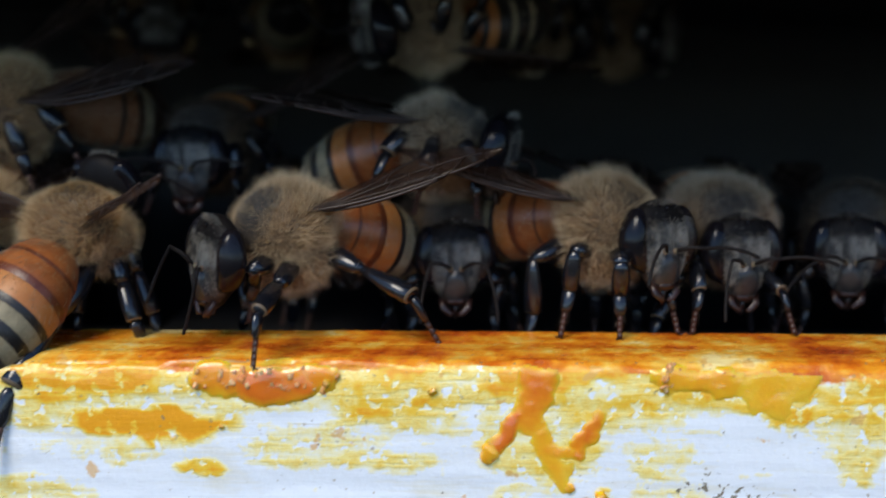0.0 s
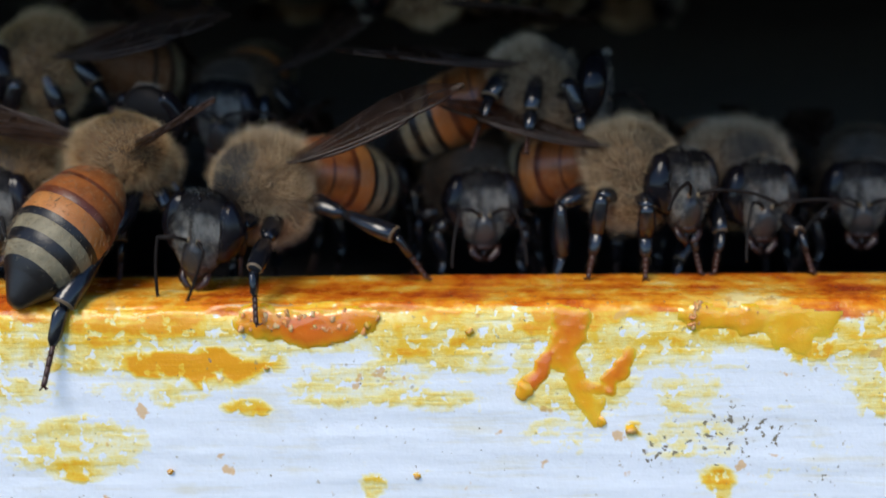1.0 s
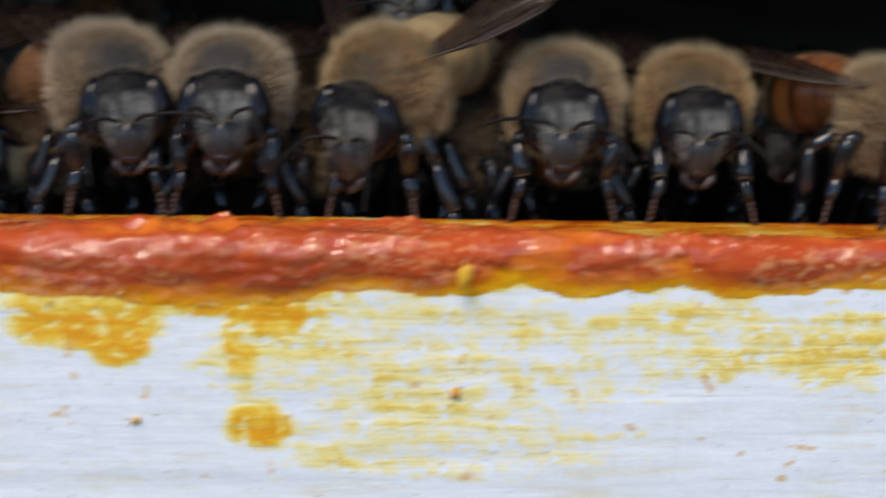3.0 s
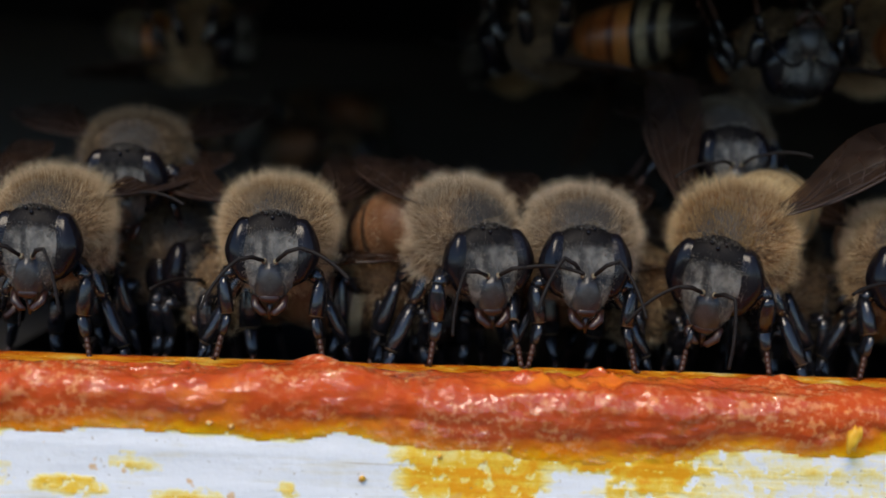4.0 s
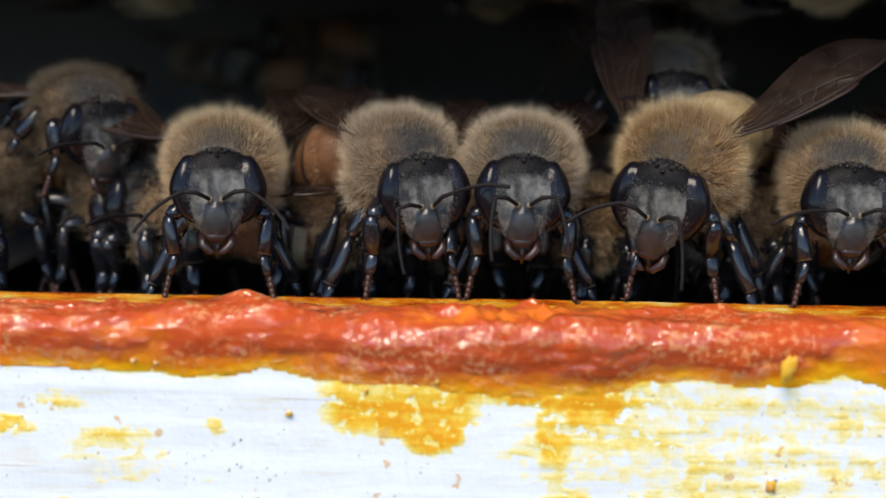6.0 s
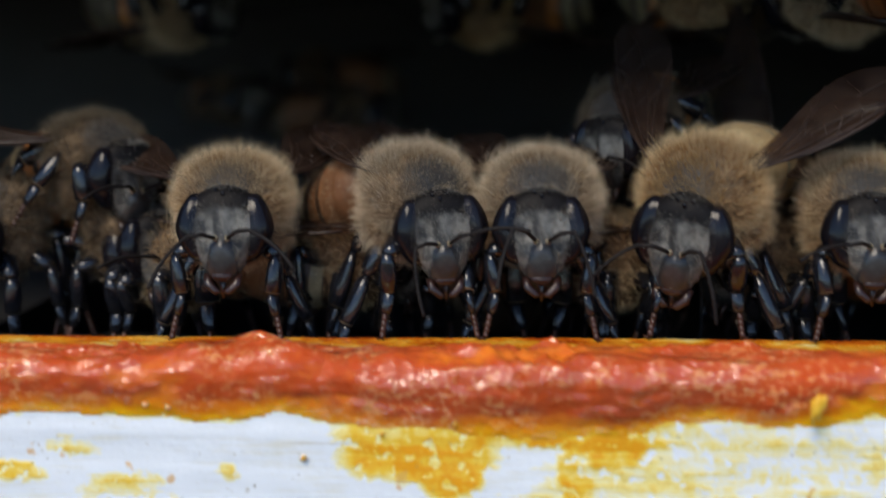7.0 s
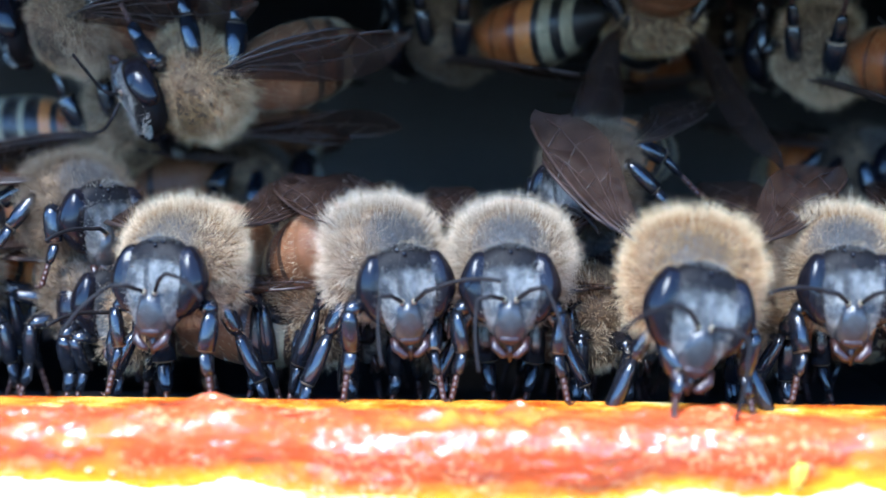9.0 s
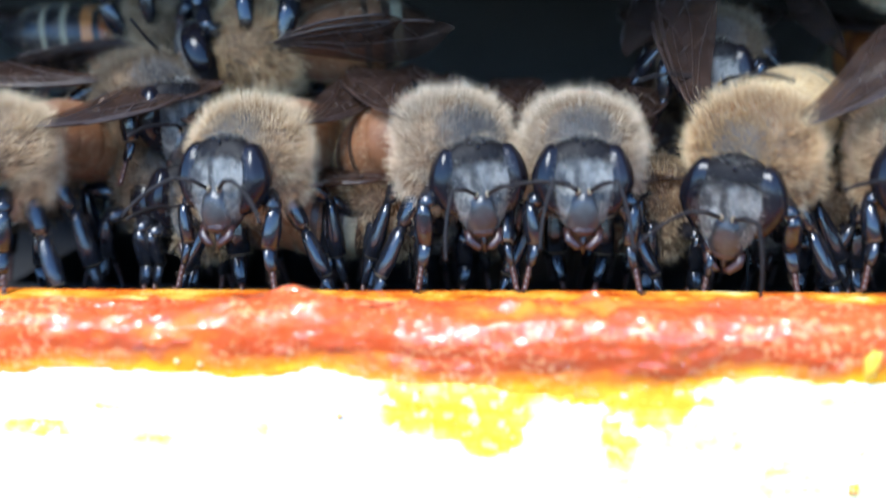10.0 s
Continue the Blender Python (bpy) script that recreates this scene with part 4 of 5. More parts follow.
def leg_meshes(kind):
    _, a, b, c = LEGS[kind]
    hind = kind == "hind"
    k = 1.25 if hind else 1.0
    femur = joined(tube([(0, 0, -0.25), (0, 0, 0.1), (0, 0.03, a * 0.45), (0, 0, a * 0.85), (0, 0, a)], [0.42, 0.34, 0.52 * k, 0.44, 0.24], 10, 0.85))
    tip = 0.58 if hind else 0.4
    tibia = tube([(0, 0, -0.03), (0, 0, b * 0.2), (0, 0, b * 0.6), (0, 0, b * 0.965), (0, 0, b)], [0.26, 0.4, 0.46 * k, tip, tip * 0.75], 10, 0.75)
    fs, n = tibia[1], 10
    slots = [1 if len(f) == 4 and min(f) >= 3 * n and len(set(f)) == 4 else 0 for f in fs]
    base = 0.38 if hind else 0.36
    t1 = c * 0.48
    foot = [tube([(0, 0, 0), (0, 0, t1 * 0.15), (0, 0, t1 * 0.8), (0, 0, t1)], [base * 0.6, base, base * 0.85, base * 0.45], 9, 0.6)]
    z = t1
    for i in range(4):
        ln = (c - t1) / 4.2
        foot.append(tube([(0, 0, z), (0, 0, z + ln * 0.75), (0, 0, z + ln)], [0.13, 0.137, 0.128], 7))
        z += ln
    foot.append(tube([(0, 0, z), (0.14, -0.12, z + 0.1), (0.18, -0.28, z + 0.02)], [0.06, 0.045, 0.015], 6))
    foot.append(tube([(0, 0, z), (-0.14, -0.12, z + 0.1), (-0.18, -0.28, z + 0.02)], [0.06, 0.045, 0.015], 6))
    fv, ff = joined(*foot)
    cut = len(foot[0][0])
    fslots = [0 if max(f) < cut else 1 for f in ff]

    def bristles(length, radius, seed):
        def on(rng):
            zz, an = rng.uniform(0.05, 0.97) * length, rng.uniform(0, 2 * math.pi)
            return np.array((radius * math.cos(an), radius * 0.6 * math.sin(an), zz)), np.array((math.cos(an), math.sin(an), 0.6)), 1.0
        return on

    mid, tib = mesh(kind + "_femur", *femur, LEG), mesh(kind + "_tibia", *tibia, [LEG, JOINT], slots)
    ft = mesh(kind + "_foot", fv, ff, [LEG, FOOT], fslots)
    br = {nm: hair_mesh(kind + nm, hairs(cnt, bristles(ln, rad, sd), 0.24, 0.011, sd), FUR[fur]) for nm, cnt, ln, rad, sd, fur in
          (("femur_hair", 90, a, 0.36, 61, "tan"), ("tibia_hair", 90, b, 0.3, 62, "dark"), ("foot_hair", 70, t1 * 1.5, 0.13, 63, "dark"))}
    return mid, tib, ft, br


def wing_mesh(fore):
    """Membrane and veins of a wing: root at the origin, along +y, leading edge towards +x."""
    L = 9.2 if fore else 6.4
    lead = lambda k: 0.25 + (0.55 if fore else 0.5) * math.sin(math.pi * min(k * 1.05, 1.0) ** 0.8) * (1 - k * 0.3)
    trail = lambda k: -(0.15 + (2.2 if fore else 1.55) * math.sin(math.pi * k ** 1.25 * 0.93) ** 0.9 * (0.35 + 0.75 * k))
    n, m = 22, 6
    vs, fs = [], []
    for i in range(n + 1):
        k = i / n
        taper = math.sqrt(max(0.0, 1 - max(0.0, (k - 0.78) / 0.22) ** 2.2)) if k > 0.78 else 1.0
        a, b = lead(k) * taper + 0.15 * (1 - taper) - 0.5 * (1 - taper), trail(k) * taper - 0.5 * (1 - taper)
        for j in range(m + 1):
            u = j / m
            vs.append((a + (b - a) * u, L * k, 0.10 * math.sin(3.0 * u * math.pi + 2 * k) * k + 0.25 * k * k))
    for i in range(n):
        fs += [(i * (m + 1) + j, i * (m + 1) + j + 1, (i + 1) * (m + 1) + j + 1, (i + 1) * (m + 1) + j) for j in range(m)]
    at = lambda k, u: Vector(vs[min(n, round(k * n)) * (m + 1) + round(u * m)])
    lines = [[(k / 10, 0) for k in range(0, 10)], [(0, 0.16), (0.2, 0.16), (0.4, 0.17), (0.6, 0.17), (0.75, 0)], [(0, 0.34), (0.2, 0.34), (0.4, 0.5), (0.6, 0.5), (0.8, 0.5), (0.92, 0.5)],
             [(0, 0.5), (0.2, 0.5), (0.35, 0.66), (0.5, 0.83), (0.6, 1.0)], [(0.42, 0.17), (0.45, 0.5)], [(0.6, 0.17), (0.66, 0.5), (0.7, 0.83)], [(0.4, 0.5), (0.45, 0.83)], [(0.75, 0), (0.8, 0.5)]]
    tubes = [tube([at(*p) + Vector((0, 0, 0.015)) for p in line], [0.075 if q == 0 else 0.028] * len(line), 5) for q, line in enumerate(lines)]
    lower = [(x, y, z - 0.03) for x, y, z in vs]
    both = np.array(vs + lower)
    low = [tuple(i + len(vs) for i in reversed(f)) for f in fs]
    return mesh("forewing" if fore else "hindwing", both, fs + low, WING), mesh("wing_veins", *joined(*tubes), VEIN)


def flipped(me, name):
    """The mirror image of a mesh in its x direction."""
    new_me = me.copy()
    new_me.name = name
    co = np.empty(len(new_me.vertices) * 3)
    new_me.vertices.foreach_get("co", co)
    co[0::3] *= -1
    new_me.vertices.foreach_set("co", co)
    new_me.flip_normals()
    return new_me


def antenna_mesh(bendz, bendx):
    """Scape and jointed flagellum of the animal's left feeler, from its socket on the face."""
    pts = [Vector((0, 0, 0)), Vector((0.45, -0.45, 0.25)), Vector((0.95, -0.8, 0.3))]
    scape = tube(pts, [0.075, 0.085, 0.07], 8)
    start, d = pts[-1], Vector((0.75 + bendx, -0.35, bendz)).normalized()
    line, radii = [start - d * 0.04], [0.05]
    for i in range(10):
        line += [start, start + d * 0.05, start + d * 0.2]
        radii += [0.06, 0.072, 0.074]
        start = start + d * 0.24
        d = (d + Vector((-0.03, 0.0, -0.05))).normalized()
    line.append(start)
    radii.append(0.05)
    v, f = joined(oval(9, 7, (0.1, 0.08, 0.1)), scape, tube(line, radii, 8))
    cut = len(oval(9, 7, (1, 1, 1))[0])
    return mesh("antenna", v, f, [FEELER, TAN], [1 if max(q) < cut else 0 for q in f])


def eye_mesh(side):
    """A bulging compound eye that follows the side of the head from the crown to the cheek."""
    def mask(d, p):
        inner = 0.69 - 0.20 * d[:, 2] + 0.10 * d[:, 2] ** 2
        return smooth01(np.abs(d[:, 0]) - inner, -0.03, 0.12) * smooth01(d[:, 2], -0.58, -0.36) * (1 - smooth01(d[:, 2], 0.84, 0.98)) * (d[:, 0] * side > 0) * (1 - smooth01(d[:, 1], 0.25, 0.5))
    return patch_of_head("eye", mask, 0.25, EYE)


def clypeus_mesh():
    """The dark shield above the mouth, wider towards its lower edge."""
    def mask(d, p):
        half = 0.36 + 0.26 * smooth01(-p[:, 2], 0.35, 1.3)
        return (d[:, 1] < 0) * (1 - smooth01(np.abs(p[:, 0]) - half, -0.12, 0.06)) * smooth01(p[:, 2], -1.55, -1.42) * (1 - smooth01(p[:, 2], -0.5, -0.3))
    return patch_of_head("clypeus", mask, 0.10, SHIELD, 96, 72)


def head_mesh():
    v, f = ball(44, 32, head_shape)
    me = mesh("head", v, f, FACE)
    a = me.attributes.new("crown", "FLOAT", "POINT")
    arch = v[:, 2] + 0.16 * np.abs(v[:, 0]) ** 2
    a.data.foreach_set("value", np.maximum(smooth01(arch, 0.80, 0.98), smooth01(v[:, 1], -0.15, 0.1)).astype(np.float32))
    return me


def thorax_mesh():
    v, f = joined(oval(36, 28, THORAX_R), oval(22, 14, CHEST_R, CHEST_AT))
    me = mesh("thorax", v, f, THORAX)
    d = v / THORAX_R
    a = me.attributes.new("bald", "FLOAT", "POINT")
    a.data.foreach_set("value", (np.exp(-((d[:, 0] / 0.54) ** 4) - ((d[:, 1] + 0.6) / 0.58) ** 4) * (v[:, 2] > 0)).astype(np.float32))
    return me


KIT = {"head": head_mesh(), "thorax": thorax_mesh()}
KIT["eyes"] = [eye_mesh(1), eye_mesh(-1)]
KIT["ocelli"] = mesh("ocelli", *joined(oval(9, 7, (0.09, 0.08, 0.09), (0, -0.62, 1.38)), oval(9, 7, (0.09, 0.08, 0.09), (0.28, -0.48, 1.52)), oval(9, 7, (0.09, 0.08, 0.09), (-0.28, -0.48, 1.52))), EYE)
KIT["labrum"] = mesh("labrum", *ball(16, 10, lambda d: d * np.array((0.44, 0.18, 0.2)) + np.array((0, -0.66, -1.52))), MOUTH)
KIT["clypeus"] = clypeus_mesh()
KIT["socket"] = mesh("antenna_socket", *oval(9, 7, (0.12, 0.1, 0.12)), SOCKET)
KIT["mandibles"] = [mesh("mandible", *tube([(0.62 * s, -0.4, -1.45), (0.56 * s, -0.6, -1.8), (0.25 * s, -0.66, -2.05), (0.06 * s, -0.62, -2.1)], [0.16, 0.18, 0.14, 0.05], 8, 0.7), MOUTH) for s in (1, -1)]
KIT["tongue"] = mesh("tongue", *tube([(0, -0.35, -1.6), (0, -0.36, -2.0), (0, -0.3, -2.3)], [0.2, 0.12, 0.05], 8), MOUTH)
KIT["antennae"] = [[a, flipped(a, "antenna")] for a in (antenna_mesh(-0.35, 0.1), antenna_mesh(-1.0, -0.3), antenna_mesh(0.15, 0.3), antenna_mesh(-1.6, -0.55))]
body_fur, ruff = hairs(22000, thorax_hair, 0.74, 0.0068, 11, 0.3), hairs(2200, neck_hair, 0.55, 0.007, 12)
far_fur = hairs(6000, thorax_hair, 0.62, 0.016, 16, 0.32)
KIT["fur"] = {k: hair_mesh(k + "_thorax_fur", joined(body_fur, ruff), FUR[k]) for k in ("tan", "gold", "grey", "dark", "brown")}
KIT["far_fur"] = {k: hair_mesh(k + "_thorax_fur", far_fur, FUR[k]) for k in ("tan", "gold", "grey", "dark", "brown")}
back_down = hairs(2800, disc_down, 0.30, 0.008, 15)
KIT["down"] = {k: hair_mesh("thorax_down", back_down, FUR[m]) for k, m in (("plain", "down"), ("tan", "tan_down"), ("gold", "gold_down"))}
KIT["far_belly_fuzz"] = hair_mesh("abdomen_fuzz", hairs(900, abdomen_hair, 0.34, 0.014, 17), FUR["pale"])
KIT["fuzz"] = hair_mesh("face_fuzz", hairs(2600, face_hair, 0.18, 0.0075, 13), FUR["ash"])
KIT["belly_fuzz"] = hair_mesh("abdomen_fuzz", hairs(3400, abdomen_hair, 0.3, 0.007, 14), FUR["pale"])
KIT["core"] = mesh("abdomen", *abd_ring(0.0, 0.985, 0.93, 0.93, 20, 14, True), SKIN)
KIT["tergites"] = {}
for coat, plates in COATS.items():
    KIT["tergites"][coat] = []
    for n, ((k0, k1), (c0, c1, share)) in enumerate(zip(TERGITES, plates)):
        v, f = abd_ring(k0, k1, 0.97, 1.02, 26, 9, n == 5)
        slots = [1 if (sum(v[i][1] for i in face) / len(face) / ABD_LEN - k0) / (k1 - k0) > 1 - share else 0 for face in f]
        KIT["tergites"][coat].append(mesh("tergite", v, f, [c0, c1], slots))
KIT["legs"] = {k: leg_meshes(k) for k in LEGS}
KIT["wings"] = {}
for fore in (True, False):
    w, v = wing_mesh(fore)
    KIT["wings"][fore] = {1: (w, v), -1: (flipped(w, "wing"), flipped(v, "wing_veins"))}


def along(a, b, pole, length):
    """A pose at a (mm) whose +z runs to b, stretched to reach it."""
    a, b = Vector(a), Vector(b)
    z = (b - a).normalized()
    y = (Vector(pole) - z * z.dot(Vector(pole))).normalized()
    x = y.cross(z)
    m = Matrix((x, y, z)).transposed().to_4x4()
    m.translation = a * MM
    return m @ Matrix.Diagonal((1, 1, (b - a).length / length, 1))


def add_leg(bee, kind, side, foot, up):
    """One leg from its hip to a foothold in the bee's space; up: the way out of the support there."""
    hip, la, lb, lc = LEGS[kind]
    hip = Vector((hip[0] * side, hip[1], hip[2]))
    foot, up = Vector(foot), Vector(up).normalized()
    out = Vector((side * 1.0, {"front": -0.45, "mid": 0.0, "hind": 0.55}[kind], 0)).normalized()
    ankle = foot + (up * 0.8 + (hip - foot).normalized() * 0.45 - out * 0.12).normalized() * lc * 0.97
    d = ankle - hip
    reach = min(d.length, (la + lb) * 1.4)
    ankle = hip + d.normalized() * reach
    k = max(1.0, reach / (la + lb) * 1.001)
    la2, lb2 = la * k, lb * k
    cosv = (la2 * la2 + reach * reach - lb2 * lb2) / (2 * la2 * reach)
    cosv = max(-1.0, min(1.0, cosv))
    pole = out + Vector((0, 0, 0.75))
    z = d.normalized()
    pole = (pole - z * pole.dot(z)).normalized()
    knee = hip + z * (la2 * cosv) + pole * (la2 * math.sqrt(1 - cosv * cosv))
    femur, tibia, ft, br = KIT["legs"][kind]
    m1, m2, m3 = along(hip, knee, pole, la), along(knee, ankle, pole, lb), along(ankle, foot, -pole, lc)
    leg = put("leg", femur, bee, m1)
    inv = m1.inverted()
    t, f = put("tibia", tibia, leg, inv @ m2), put("foot", ft, leg, inv @ m3)
    tagged(put("leg_hair", br["femur_hair"], leg), kind="stuff")
    tagged(put("leg_hair", br["tibia_hair"], leg, inv @ m2), kind="stuff")
    tagged(put("leg_hair", br["foot_hair"], leg, inv @ m3), kind="stuff")
    return leg


def body_pose(x, y, z, rx=0, ry=0, rz=0):
    return pose(x * MM, y * MM, z * MM, 0, 0, rz) @ pose(0, 0, 0, rx, ry, 0)


def facing(base, yaw, pitch, roll):
    """The turn that makes a head of a bee with this pose look out with that yaw, pitch down and roll."""
    return (base.to_3x3().inverted() @ (pose(0, 0, 0, 0, 0, yaw) @ pose(0, 0, 0, pitch, roll, 0)).to_3x3()).to_4x4()


def make_bee(label, at, turn=(15, 0, 0), head=(0, 0, 0), fur="tan", coat="amber", feelers=(0, 0), wings=(24, 24), lift=6, tail=24, stand="rim", feet=None, group="bees on the hive rim", size=1.05, belly=1.0, neck=0.0, swing=0.0):
    """A worker bee. at: thorax centre; turn: pitch down, roll, turn to the right; head: yaw, pitch, roll in the hive's space;
    wings: how far each is spread; tail: droop of the abdomen; feet: footholds in the hive's millimetres by leg."""
    bee = new("honey_bee", None)
    bee.empty_display_size = 0.002
    base = body_pose(*at, *turn)
    bee.matrix_basis = base
    tagged(bee, label, "bee", group)
    s = Matrix.Scale(size, 4)
    thorax = put("thorax", KIT["thorax"], bee, s)
    far = ("hanging" in label and at[1] > 17) or label.startswith("dim") or "shade" in label
    tagged(put("fur", KIT["far_fur" if far else "fur"][fur], thorax), kind="stuff")
    tagged(put("down", KIT["down"][fur if fur in ("gold", "tan") and "bald" not in label else "plain"], thorax), kind="stuff")
    hd = put("head", KIT["head"], bee, s @ shift_mm(0, -2.72 - neck, -0.36) @ facing(base, *head) @ Matrix.Diagonal((1.06, 1.06, 1.2, 1)))
    for me in KIT["eyes"]:
        put("eye", me, hd, label="glossy black compound eye")
    put("ocelli", KIT["ocelli"], hd)
    put("clypeus", KIT["clypeus"], hd)
    put("labrum", KIT["labrum"], hd)
    put("tongue", KIT["tongue"], hd)
    for me in KIT["mandibles"]:
        put("mandible", me, hd, label="reddish-brown mandible")
    tagged(put("face_fuzz", KIT["fuzz"], hd), kind="stuff")
    feel = []
    for side, which in zip((1, -1), feelers):
        sx = 0.24 * side
        put("antenna_socket", KIT["socket"], hd, shift_mm(0.96 * sx, -0.86, -0.22))
        feel.append(put("antenna", KIT["antennae"][which][0 if side > 0 else 1], hd, shift_mm(sx, -0.94, -0.2)))
    abd = put("abdomen", KIT["core"], bee, s @ shift_mm(0, 1.75, -0.1, 0, 0, swing) @ shift_mm(0, 0, 0, -tail, 0, 0) @ Matrix.Scale(belly, 4))
    for me in KIT["tergites"][coat]:
        put("tergite", me, abd)
    tagged(put("abdomen_fuzz", KIT["far_belly_fuzz" if far else "belly_fuzz"], abd), kind="stuff")
    for fore in (True, False):
        for side, spread in zip((1, -1), wings):
            w, v = KIT["wings"][fore][side]
            sp = spread + (0 if fore else 10)
            up = lift[0 if side > 0 else 1] if isinstance(lift, tuple) else lift
            m = shift_mm(1.75 * side, 0.35 if fore else 0.9, 1.0 if fore else 0.85) @ pose(0, 0, 0, 0, 0, -sp * side) @ pose(0, 0, 0, up - turn[0], side * 14, 0)
            wing = put("forewing" if fore else "hindwing", w, bee, s @ m)
            put("venation", v, wing)
    inv = base.inverted()
    for kind, fx, fy in (("front", 2.5, -2.7), ("mid", 3.9, -0.2), ("hind", 3.6, 2.4)):
        for side in (1, -1):
            key = kind + ("_l" if side > 0 else "_r")
            up = Vector((0, 0, 1))
            if feet and key in feet:
                p = Vector(feet[key]) * MM
                foot = inv @ p / MM
                up = inv.to_3x3() @ Vector((0, -0.5, 0.6))
            elif stand == "rim":
                p = base @ (Vector((fx * side, fy, -2)) * MM) / MM
                if at[1] < 10.6:  # those at the edge set their feet on the rim
                    p.y = min(p.y, 5.2 + 0.6 * random.random()) if kind == "front" else min(p.y, 7.6) if kind == "mid" and random.random() < 0.6 else p.y
                p.z = 0.05 if p.y <= RIM else -1.95
                foot = inv @ (p * MM) / MM
                up = inv.to_3x3() @ Vector((0, 0, 1))
            else:
                foot = Vector((fx * side * 1.15, fy * 1.1, stand))
            add_leg(bee, kind, side, foot, up)
    return bee, hd, feel

# ---- the bees: along the rim from the right-hand end of the box to the left ----
B = {}


def bee(key, *args, **kw):
    B[key] = make_bee(*args, **kw)


CLUSTER = "bees clustered inside the hive"
CEIL = "bees hanging under the hive cover"
# round the thin orange rim
bee("striped", "honey bee with broad orange and black striped abdomen climbing the rim", (51.1, 5.4, 6.7), (-38, 0, 150), (160, -20, 0), "gold", wings=(72, 80), lift=(-8, -14), tail=-4, size=0.95, belly=1.14, swing=-4,
    feet={"hind_l": (46.6, 2.0, 0.05), "hind_r": (49.0, -0.25, -3.3), "mid_l": (47.6, 5.0, 0.05), "mid_r": (54.6, 4.8, 0.05)})
bee("leaning", "tan-furred honey bee with dark bald back leaning over the rim", (57.4, 5.8, 4.8), (24, 4, -50), (-10, 4, 8), "tan", feelers=(3, 3), wings=(32, 34), lift=(27, 12), tail=30, neck=0.8,
    feet={"mid_l": (58.1, -0.15, -1.05), "hind_l": (65.6, 4.6, 0.05), "front_l": (56.4, 5.0, 0.05)})
bee("upper", "honey bee with grey thorax and banded abdomen climbing over the others", (71.1, 10.2, 9.2), (2, 0, 78), (80, 8, 0), "grey", "amber", (2, 2), (16, 20), 2, 22, -3.4, group=CLUSTER)
bee("dark_face", "honey bee with dark glossy face peering out under another bee", (68.4, 11.0, 4.4), (20, 0, 4), (6, -2, 0), "dark", "dark", (1, 1), group=CLUSTER)
bee("turned", "honey bee with pale tan fur standing on the rim, abdomen amber", (76.2, 7.6, 5.4), (14, 0, 54), (30, -2, 0), "tan", feelers=(2, 0), wings=(14, 26), lift=12, tail=20)
bee("grey_pair", "honey bee with pale grey fur and dark face beside its neighbour", (82.1, 10.2, 5.0), (24, 0, 14), (14, 0, 0), "grey", "dark", (2, 1))
bee("far_right", "dark honey bee half hidden in shade behind the rim", (89.6, 12.5, 4.6), (20, 0, -20), (-10, 0, 0), "dark", "dark", group=CLUSTER)
bee("gold_left", "golden-brown honey bee standing over the others, wing spread", (45.1, 11.2, 10.9), (16, 24, -58), (-36, 4, 0), "gold", "tawny", (1, 1), (26, 30), 24, 22, -3.3, group=CLUSTER)
bee("straight", "honey bee with brown fur facing out over the rim", (44.3, 7.4, 5.4), (30, 0, 0), (0, 2, 0), "gold", feelers=(1, 1))
bee("pale_left", "honey bee with pale tan fur leaning out over the rim", (35.6, 7.2, 5.6), (26, 0, 34), (26, 6, 0), "tan", feelers=(3, 1))
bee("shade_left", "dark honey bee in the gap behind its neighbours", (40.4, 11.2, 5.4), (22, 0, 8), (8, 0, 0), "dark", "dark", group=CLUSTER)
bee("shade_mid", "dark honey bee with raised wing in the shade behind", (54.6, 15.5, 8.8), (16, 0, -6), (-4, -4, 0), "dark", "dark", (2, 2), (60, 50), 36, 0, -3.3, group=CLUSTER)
# round the thick red propolis
bee("brown_right", "brown honey bee facing out behind the propolis bead", (26.3, 9.2, 5.8), (24, 0, -6), (-6, 0, 0), "gold", "dark", (0, 1))
bee("right", "honey bee with tan fur and dark bald spot, wing spread", (19.2, 8.2, 5.95), (22, 0, -8), (-4, -6, 0), "tan", feelers=(0, 2), wings=(22, 30), lift=10)
bee("golden", "honey bee with golden fur and pale abdomen leaning on the rim", (11.3, 7.8, 6.5), (38, 0, -34), (-20, 6, 8), "gold", "pale", feelers=(1, 0), wings=(38, 30), lift=(30, 46), tail=34, size=1.12)
bee("grey_face", "honey bee with greyish fur and dark face on the propolis", (3.8, 8.2, 6.2), (24, 0, -2), (0, -9, 0), "grey", "dark", (1, 1), (18, 22), 6)
bee("side_amber", "honey bee with pale fur, amber abdomen seen past its side", (-1.9, 8.3, 6.35), (30, 0, 30), (8, -2, -4), "grey", "tawny", feelers=(2, 1), wings=(10, 2), lift=9, tail=40, swing=34)
bee("fluffy", "honey bee with thick fluffy tan fur facing out", (-10.6, 8.2, 6.2), (20, 0, 0), (0, -9, 0), "tan", "tawny", feelers=(0, 0), wings=(20, 48), lift=10)
bee("left_end", "honey bee with tan fur turned sideways on the rim", (-21.4, 8.0, 6.5), (22, 0, -4), (-4, -6, 0), "tan", "tawny", feelers=(1, 1), wings=(36, 24), lift=12)
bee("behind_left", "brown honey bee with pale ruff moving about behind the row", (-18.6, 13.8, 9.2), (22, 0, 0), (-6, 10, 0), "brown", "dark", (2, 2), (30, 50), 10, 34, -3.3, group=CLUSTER)
